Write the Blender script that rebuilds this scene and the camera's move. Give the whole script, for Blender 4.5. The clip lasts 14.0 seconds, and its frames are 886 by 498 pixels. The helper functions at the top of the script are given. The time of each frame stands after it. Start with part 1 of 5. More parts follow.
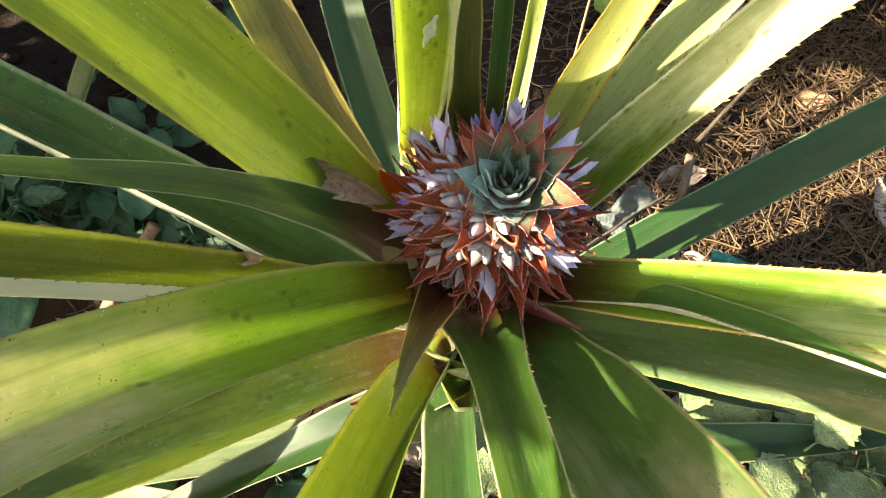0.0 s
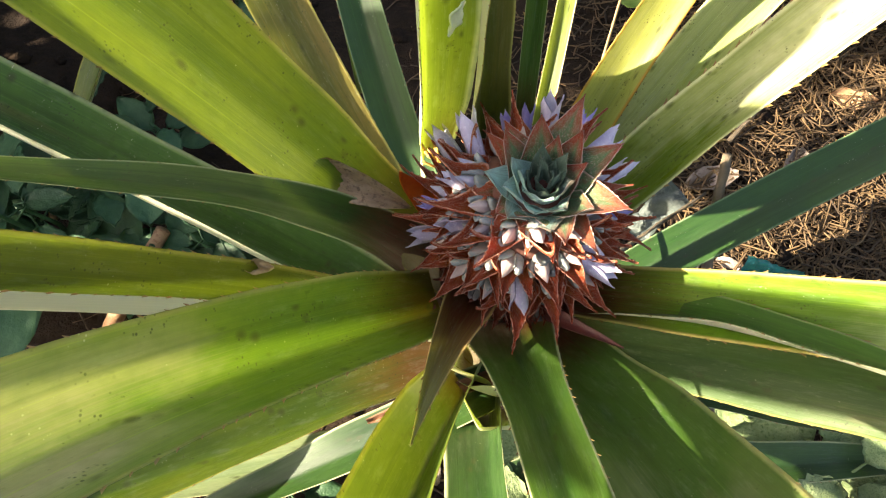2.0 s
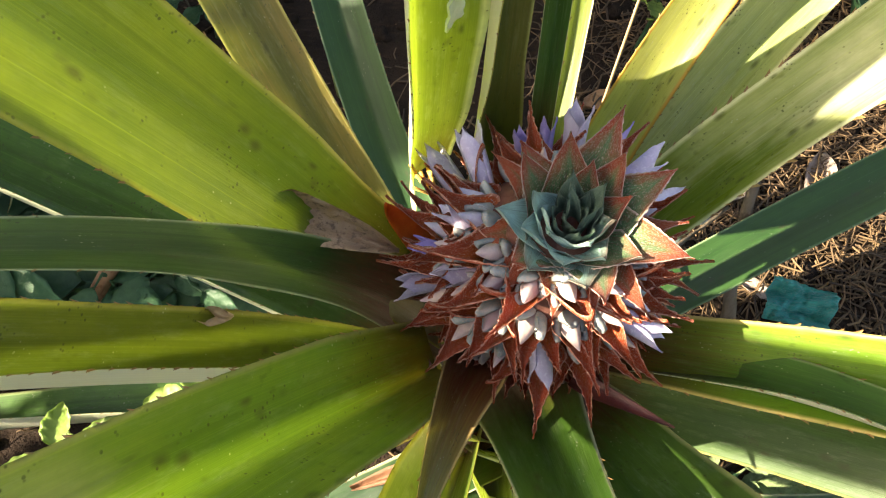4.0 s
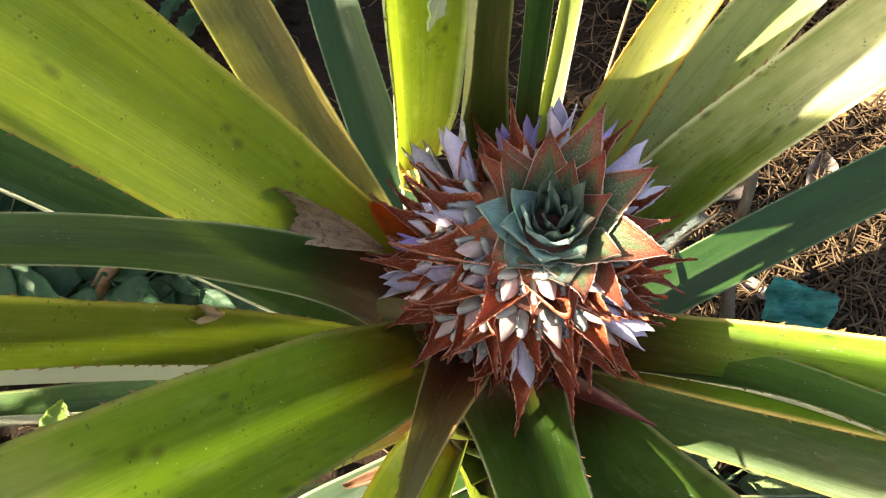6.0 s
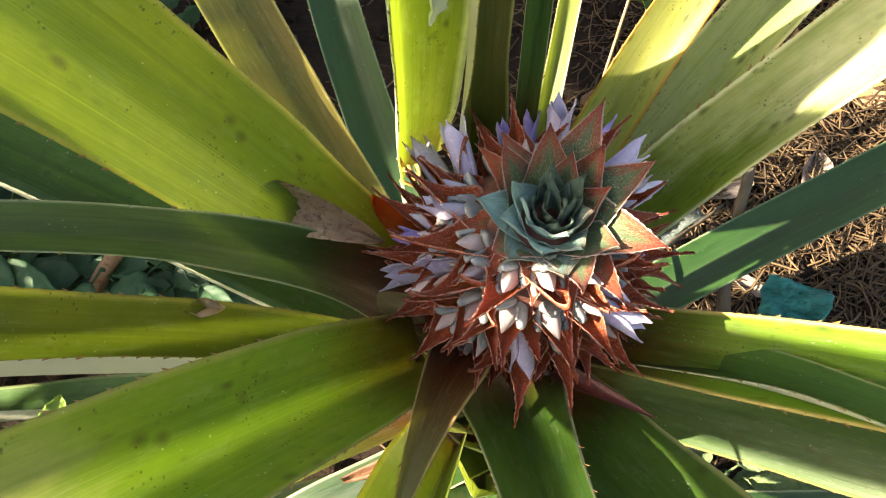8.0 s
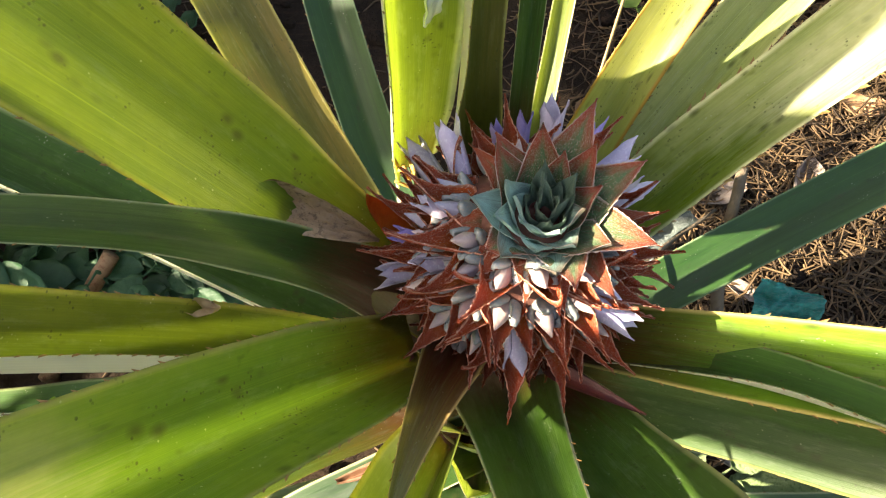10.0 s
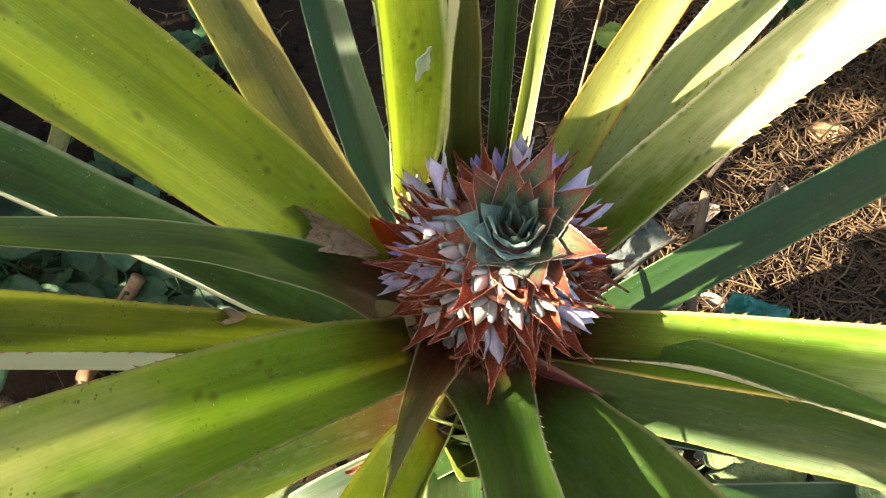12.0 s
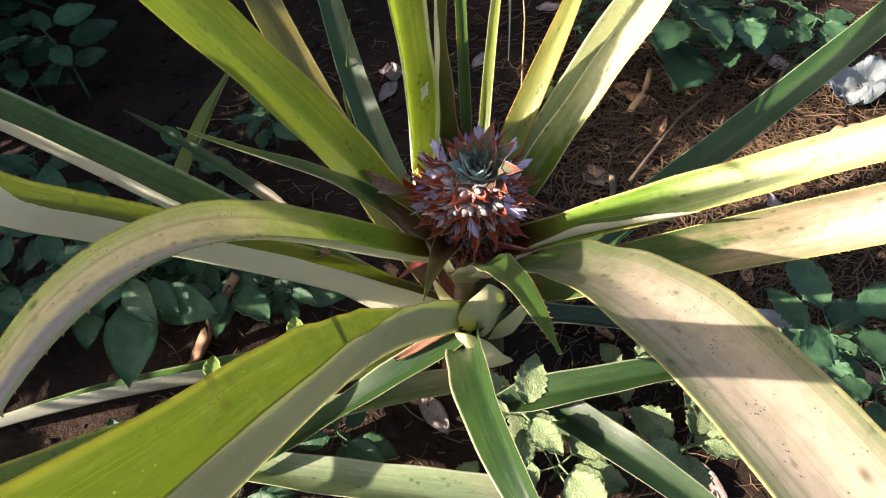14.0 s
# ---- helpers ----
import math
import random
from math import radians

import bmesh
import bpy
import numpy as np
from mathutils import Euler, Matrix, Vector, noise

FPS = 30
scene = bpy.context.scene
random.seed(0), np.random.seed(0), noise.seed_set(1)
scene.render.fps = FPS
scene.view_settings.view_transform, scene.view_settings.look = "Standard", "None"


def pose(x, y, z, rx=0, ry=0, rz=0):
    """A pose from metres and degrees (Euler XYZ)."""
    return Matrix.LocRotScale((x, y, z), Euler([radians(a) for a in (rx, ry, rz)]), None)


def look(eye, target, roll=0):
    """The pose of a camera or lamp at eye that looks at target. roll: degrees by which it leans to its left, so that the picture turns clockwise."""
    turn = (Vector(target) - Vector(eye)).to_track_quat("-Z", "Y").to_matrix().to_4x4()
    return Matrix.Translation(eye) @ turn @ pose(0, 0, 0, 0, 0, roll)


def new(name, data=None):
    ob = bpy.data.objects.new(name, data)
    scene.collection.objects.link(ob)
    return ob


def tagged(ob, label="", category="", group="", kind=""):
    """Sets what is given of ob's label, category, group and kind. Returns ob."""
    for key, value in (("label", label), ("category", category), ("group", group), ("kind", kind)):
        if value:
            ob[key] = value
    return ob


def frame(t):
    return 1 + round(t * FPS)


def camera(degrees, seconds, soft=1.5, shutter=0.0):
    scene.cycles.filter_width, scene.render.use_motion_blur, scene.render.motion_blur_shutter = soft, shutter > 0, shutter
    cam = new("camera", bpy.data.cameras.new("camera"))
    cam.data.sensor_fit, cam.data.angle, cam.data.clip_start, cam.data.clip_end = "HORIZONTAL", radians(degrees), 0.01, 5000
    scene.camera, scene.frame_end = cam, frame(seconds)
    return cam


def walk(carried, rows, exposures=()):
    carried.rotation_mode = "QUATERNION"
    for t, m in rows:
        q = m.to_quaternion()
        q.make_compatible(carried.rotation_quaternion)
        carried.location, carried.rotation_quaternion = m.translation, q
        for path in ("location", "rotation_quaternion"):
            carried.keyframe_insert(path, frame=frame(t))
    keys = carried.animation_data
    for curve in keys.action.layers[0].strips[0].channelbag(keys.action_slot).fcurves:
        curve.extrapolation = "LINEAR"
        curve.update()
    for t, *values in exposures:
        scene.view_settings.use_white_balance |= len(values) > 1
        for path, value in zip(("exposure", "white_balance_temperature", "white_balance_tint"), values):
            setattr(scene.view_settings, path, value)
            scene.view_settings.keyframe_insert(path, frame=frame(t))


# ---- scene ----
cam = camera(68.0, 14.0, soft=1.15)
PATH = [
    (0, (0.025, 0.025, 0.525), (-0.101, 0.799, -1.315), -2.6),
    (0.5, (0.025, 0.024, 0.525), (-0.097, 0.793, -1.317), -2.4),
    (1, (0.024, 0.024, 0.525), (-0.116, 0.793, -1.315), -4.0),
    (1.5, (0.022, 0.027, 0.518), (-0.117, 0.835, -1.306), -3.1),
    (2, (0.018, 0.036, 0.504), (-0.148, 0.811, -1.332), -5.2),
    (2.5, (0.013, 0.055, 0.483), (-0.155, 0.823, -1.356), -6.1),
    (2.7, (0.01, 0.062, 0.478), (-0.13, 0.837, -1.361), -4.4),
    (4.8, (0.008, 0.073, 0.457), (-0.116, 0.854, -1.38), -3.2),
    (5, (0.013, 0.073, 0.458), (-0.139, 0.856, -1.376), -4.7),
    (5.5, (0.014, 0.072, 0.459), (-0.134, 0.848, -1.379), -4.7),
    (6, (0.016, 0.072, 0.46), (-0.136, 0.851, -1.376), -5.0),
    (6.5, (0.018, 0.071, 0.459), (-0.136, 0.856, -1.374), -4.9),
    (7, (0.015, 0.071, 0.461), (-0.134, 0.855, -1.373), -4.7),
    (7.5, (0.017, 0.07, 0.461), (-0.116, 0.851, -1.376), -3.7),
    (8, (0.015, 0.069, 0.461), (-0.125, 0.85, -1.375), -4.0),
    (8.2, (0.014, 0.068, 0.459), (-0.114, 0.856, -1.374), -2.7),
    (10.5, (0.018, 0.064, 0.465), (-0.115, 0.878, -1.357), -3.1),
    (11, (0.021, 0.059, 0.47), (-0.122, 0.89, -1.344), -3.5),
    (11.5, (0.021, 0.053, 0.471), (-0.13, 0.887, -1.34), -4.1),
    (12, (0.024, 0.043, 0.5), (-0.122, 0.92, -1.291), -3.9),
    (12.5, (0.023, 0.013, 0.519), (-0.116, 0.928, -1.254), -3.8),
    (13, (0.027, -0.009, 0.542), (-0.11, 0.965, -1.199), -3.6),
    (13.3, (0.022, -0.038, 0.558), (-0.071, 0.901, -1.205), -1.8),
    (13.5, (0.033, -0.062, 0.582), (-0.082, 0.846, -1.197), -3.2),
    (14, (0.042, -0.147, 0.642), (-0.115, 0.963, -1.014), -7.8),
]
EXPOSURES = [(0, 2.60, 7050, 13), (12.5, 2.57, 7050, 13), (14, 1.91, 6300, 26)]
walk(cam, [(t, look(eye, target, roll)) for t, eye, target, roll in PATH], EXPOSURES)

# ---------------------------------------------------------------- light
SUN_AZ, SUN_EL = radians(198), radians(30.3)
sun_way = Vector((math.cos(SUN_AZ) * math.cos(SUN_EL), math.sin(SUN_AZ) * math.cos(SUN_EL), math.sin(SUN_EL)))
world = bpy.data.worlds.new("sky")
world.use_nodes = True
scene.world = world
wn = world.node_tree.nodes
sky = wn.new("ShaderNodeTexSky")
sky.sky_type, sky.sun_disc = "NISHITA", False
sky.dust_density, sky.ozone_density = 3.0, 0.3
sky.sun_elevation, sky.sun_rotation = SUN_EL, math.pi / 2 - SUN_AZ
world.node_tree.links.new(sky.outputs[0], wn["Background"].inputs[0])
wn["Background"].inputs[1].default_value = 0.086
sun = new("sun", bpy.data.lights.new("sun", "SUN"))
sun.data.energy, sun.data.angle, sun.data.color = 5.0, radians(0.55), (1.0, 0.90, 0.73)
sun.matrix_world = look(sun_way * 5, (0, 0, 0))

# ---------------------------------------------------------------- helpers
def link_mesh(name, verts, faces, mats, smooth=True, index=None, uvs=None):
    me = bpy.data.meshes.new(name)
    me.from_pydata([tuple(v) for v in verts], [], faces)
    for m in mats:
        me.materials.append(m)
    if index is not None:
        me.polygons.foreach_set("material_index", index)
    if uvs is not None:
        lay = me.uv_layers.new(name="UVMap")
        flat = np.empty((len(me.loops), 2), np.float32)
        vi = np.empty(len(me.loops), np.int32)
        me.loops.foreach_get("vertex_index", vi)
        flat[:] = np.asarray(uvs, np.float32)[vi]
        lay.data.foreach_set("uv", flat.ravel())
    if smooth:
        me.polygons.foreach_set("use_smooth", [True] * len(me.polygons))
    me.update()
    return me


def child(name, me, parent, label=""):
    ob = new(name, me)
    ob.parent = parent
    if label:
        tagged(ob, label=label)
    return ob


def bm_mesh(name, bm, mat, smooth=True):
    me = bpy.data.meshes.new(name)
    bm.to_mesh(me)
    bm.free()
    me.materials.append(mat)
    if smooth:
        me.polygons.foreach_set("use_smooth", [True] * len(me.polygons))
    return me


# ---------------------------------------------------------------- materials
def mat_new(name):
    m = bpy.data.materials.new(name)
    m.use_nodes = True
    nt = m.node_tree
    return m, nt, nt.nodes["Principled BSDF"], nt.nodes["Material Output"]


def mixc(nt, fac, a, b, blend="MIX"):
    n = nt.nodes.new("ShaderNodeMix")
    n.data_type, n.blend_type = "RGBA", blend
    for sock, v in ((n.inputs[0], fac), (n.inputs[6], a), (n.inputs[7], b)):
        if isinstance(v, (int, float)):
            sock.default_value = v
        elif isinstance(v, tuple):
            sock.default_value = (*v, 1)
        else:
            nt.links.new(v, sock)
    return n.outputs[2]


def ramp(nt, src, lo, hi, a=0.0, b=1.0):
    n = nt.nodes.new("ShaderNodeMapRange")
    n.inputs["From Min"].default_value, n.inputs["From Max"].default_value = lo, hi
    n.inputs["To Min"].default_value, n.inputs["To Max"].default_value = a, b
    nt.links.new(src, n.inputs["Value"])
    return n.outputs["Result"]


def mathn(nt, op, a, b):
    n = nt.nodes.new("ShaderNodeMath")
    n.operation = op
    for i, v in enumerate((a, b)):
        if isinstance(v, (int, float)):
            n.inputs[i].default_value = v
        else:
            nt.links.new(v, n.inputs[i])
    return n.outputs[0]


def tex(nt, coord, scale, detail=4.0, rough=0.6, stretch=(1, 1, 1), kind="ShaderNodeTexNoise"):
    mp = nt.nodes.new("ShaderNodeMapping")
    mp.inputs["Scale"].default_value = stretch
    nt.links.new(coord, mp.inputs["Vector"])
    n = nt.nodes.new(kind)
    n.inputs["Scale"].default_value = scale
    if kind == "ShaderNodeTexNoise":
        n.inputs["Detail"].default_value, n.inputs["Roughness"].default_value = detail, rough
    nt.links.new(mp.outputs[0], n.inputs["Vector"])
    return n


def bump(nt, bsdf, height, strength, dist):
    b = nt.nodes.new("ShaderNodeBump")
    b.inputs["Strength"].default_value, b.inputs["Distance"].default_value = strength, dist
    nt.links.new(height, b.inputs["Height"])
    nt.links.new(b.outputs[0], bsdf.inputs["Normal"])


def translucent(nt, bsdf, out, colour, amount):
    t = nt.nodes.new("ShaderNodeBsdfTranslucent")
    if isinstance(colour, tuple):
        t.inputs["Color"].default_value = (*colour, 1)
    else:
        nt.links.new(colour, t.inputs["Color"])
    mx = nt.nodes.new("ShaderNodeMixShader")
    if isinstance(amount, (int, float)):
        mx.inputs[0].default_value = amount
    else:
        nt.links.new(amount, mx.inputs[0])
    nt.links.new(bsdf.outputs[0], mx.inputs[1])
    nt.links.new(t.outputs[0], mx.inputs[2])
    nt.links.new(mx.outputs[0], out.inputs["Surface"])


def blade_material(name, c1, c2, red=0.5, edge=(0.30, 0.28, 0.05), gloss=0.36, thin=0.37, bloom=0.10, tip=None, tip_at=(0.16, 0.34), rim=0.455, glow=0.35, flush=0.6, butt=0.4, butt_to=0.17, aged=0.0, foot_at=None):
    """Upper side of a strap leaf: fibres along it, blotches, dark specks, a red base and a pale margin. UV is across (0..1) and along (metres)."""
    m, nt, b, out = mat_new(name)
    uv = nt.nodes.new("ShaderNodeTexCoord").outputs["UV"]
    sep = nt.nodes.new("ShaderNodeSeparateXYZ")
    nt.links.new(uv, sep.inputs[0])
    u, v = sep.outputs[0], sep.outputs[1]
    info = nt.nodes.new("ShaderNodeObjectInfo")
    big = tex(nt, uv, 1.0, 4, 0.55, (1.5, 15, 1))
    fibre = tex(nt, uv, 1.0, 3, 0.7, (46, 2.5, 1))
    fine = tex(nt, uv, 1.0, 2, 0.6, (170, 8, 1))
    col = mixc(nt, ramp(nt, big.outputs[0], 0.32, 0.68), c1, c2)
    band = tex(nt, uv, 1.0, 2, 0.5, (2.6, 1.1, 1))
    col = mixc(nt, ramp(nt, band.outputs[0], 0.46, 0.62, 0.0, 0.6), col, (0.45 * c1[0], 0.62 * c1[1], 0.6 * c1[2]))
    col = mixc(nt, ramp(nt, band.outputs[0], 0.40, 0.28, 0.0, 0.5), col, tuple(1.35 * x for x in c2))
    col = mixc(nt, ramp(nt, fibre.outputs[0], 0.35, 0.75, 0.0, 0.26), col, tuple(0.55 * x for x in c1))
    col = mixc(nt, ramp(nt, fine.outputs[0], 0.45, 0.75, 0.0, 0.20), col, tuple(1.5 * x for x in c2))
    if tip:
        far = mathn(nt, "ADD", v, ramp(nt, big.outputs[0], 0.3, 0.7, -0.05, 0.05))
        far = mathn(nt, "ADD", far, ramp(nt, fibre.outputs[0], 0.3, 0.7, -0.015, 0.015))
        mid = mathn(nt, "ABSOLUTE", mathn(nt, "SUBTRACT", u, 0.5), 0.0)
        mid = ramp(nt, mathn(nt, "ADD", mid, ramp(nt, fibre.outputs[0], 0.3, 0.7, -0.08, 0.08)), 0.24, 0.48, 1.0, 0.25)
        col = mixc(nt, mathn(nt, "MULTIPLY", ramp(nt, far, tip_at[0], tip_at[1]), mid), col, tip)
    hair = tex(nt, uv, 1.0, 2, 0.5, (64, 0.9, 1))
    col = mixc(nt, ramp(nt, hair.outputs[0], 0.62, 0.70, 0.0, 0.35), col, tuple(min(0.8, 1.7 * x) for x in c2))
    # reddish flush in long streaks and at the base
    streak = tex(nt, uv, 1.0, 2, 0.5, (3.5, 4, 1))
    col = mixc(nt, ramp(nt, streak.outputs[0], 0.57, 0.78, 0.0, 0.5 * red), col, (0.15, 0.070, 0.028))
    wob = mathn(nt, "ADD", v, ramp(nt, fibre.outputs[0], 0.3, 0.7, -0.012, 0.012))
    foot = ramp(nt, wob, foot_at[0], foot_at[1], 0.95, 0.0) if foot_at else ramp(nt, wob, 0.045 * flush, 0.15 * flush, 0.5 + 0.5 * red, 0.0)
    col = mixc(nt, foot, col, (0.095, 0.014, 0.006))
    # pale grey scale bloom
    dust = tex(nt, uv, 1.0, 5, 0.75, (14, 60, 1))
    col = mixc(nt, ramp(nt, dust.outputs[0], 0.52, 0.8, 0.0, bloom * 2), col, (0.42, 0.44, 0.36))
    # margin
    off = mathn(nt, "ABSOLUTE", mathn(nt, "SUBTRACT", u, 0.5), 0.0)
    col = mixc(nt, ramp(nt, off, rim, rim + 0.035, 0.0, 0.8), col, edge)
    # specks and bruises
    spk = tex(nt, uv, 1.0, 2, 0.5, (6, 95, 1), "ShaderNodeTexVoronoi")
    gate = tex(nt, uv, 1.0, 2, 0.5, (3, 14, 1))
    dark = mathn(nt, "MULTIPLY", ramp(nt, spk.outputs["Distance"], 0.10, 0.30, 1.0, 0.0), ramp(nt, gate.outputs[0], 0.52, 0.58))
    col = mixc(nt, mathn(nt, "MULTIPLY", dark, 0.75), col, (0.03, 0.035, 0.012))
    dot = tex(nt, uv, 1.0, 2, 0.5, (26, 620, 1), "ShaderNodeTexVoronoi")
    seed = tex(nt, uv, 1.0, 2, 0.5, (7, 60, 1))
    tiny = mathn(nt, "MULTIPLY", ramp(nt, dot.outputs["Distance"], 0.16, 0.30, 1.0, 0.0), ramp(nt, seed.outputs[0], 0.56, 0.62))
    col = mixc(nt, mathn(nt, "MULTIPLY", tiny, 0.8), col, (0.025, 0.028, 0.012))
    fleck = mathn(nt, "MULTIPLY", ramp(nt, dot.outputs["Distance"], 0.10, 0.22, 1.0, 0.0), ramp(nt, seed.outputs[0], 0.40, 0.34))
    col = mixc(nt, mathn(nt, "MULTIPLY", fleck, 0.55), col, (0.50, 0.50, 0.40))
    mottle = tex(nt, uv, 1.0, 4, 0.65, (9, 110, 1))
    col = mixc(nt, ramp(nt, mottle.outputs[0], 0.42, 0.62, 0.0, 0.18), col, tuple(0.62 * x for x in c1))
    blot = tex(nt, uv, 1.0, 3, 0.6, (5, 62, 1))
    col = mixc(nt, ramp(nt, blot.outputs[0], 0.63, 0.72, 0.0, 0.6), col, tuple(0.35 * x for x in c1))
    line = tex(nt, uv, 1.0, 2, 0.5, (11, 0.7, 1))
    col = mixc(nt, ramp(nt, line.outputs[0], 0.56, 0.70, 0.0, 0.3), col, tuple(0.5 * x for x in c1))
    hue = nt.nodes.new("ShaderNodeHueSaturation")
    nt.links.new(col, hue.inputs["Color"])
    nt.links.new(ramp(nt, info.outputs["Random"], 0, 1, 0.85, 1.15), hue.inputs["Value"])
    nt.links.new(hue.outputs[0], b.inputs["Base Color"])
    rg = tex(nt, uv, 1.0, 3, 0.6, (9, 30, 1))
    nt.links.new(ramp(nt, rg.outputs[0], 0.3, 0.7, gloss - 0.08, gloss + 0.14), b.inputs["Roughness"])
    b.inputs["Specular IOR Level"].default_value = 0.36
    h = mathn(nt, "ADD", mathn(nt, "MULTIPLY", fibre.outputs[0], 1.0), mathn(nt, "MULTIPLY", fine.outputs[0], 0.35))
    bump(nt, b, h, 0.22, 0.0008)
    shine = mathn(nt, "MULTIPLY", mathn(nt, "SUBTRACT", 1.0, foot), glow)
    if aged:
        shine = mathn(nt, "MULTIPLY", shine, ramp(nt, wob, tip_at[0], tip_at[1], 1.0, 0.1))
    tcol = mixc(nt, shine, mixc(nt, 1.0, hue.outputs[0], (1.8, 2.0, 1.1), "MULTIPLY"), (0.34, 0.42, 0.05))
    share = ramp(nt, wob, 0.03, butt_to, butt * thin, thin)
    if aged:
        share = mathn(nt, "MULTIPLY", share, ramp(nt, wob, tip_at[0], tip_at[1], 1.0, aged))
    translucent(nt, b, out, tcol, share)
    return m


def underside_material(name, dark, light, through_light):
    m, nt, b, out = mat_new(name)
    uv = nt.nodes.new("ShaderNodeTexCoord").outputs["UV"]
    stripe = tex(nt, uv, 1.0, 3, 0.6, (60, 2, 1))
    blot = tex(nt, uv, 1.0, 4, 0.6, (3, 18, 1))
    col = mixc(nt, ramp(nt, stripe.outputs[0], 0.3, 0.7), dark, light)
    col = mixc(nt, ramp(nt, blot.outputs[0], 0.5, 0.75, 0.0, 0.35), col, (0.25, 0.30, 0.18))
    nt.links.new(col, b.inputs["Base Color"])
    b.inputs["Roughness"].default_value = 0.55
    bump(nt, b, stripe.outputs[0], 0.4, 0.001)
    translucent(nt, b, out, through_light, 0.50)
    return m


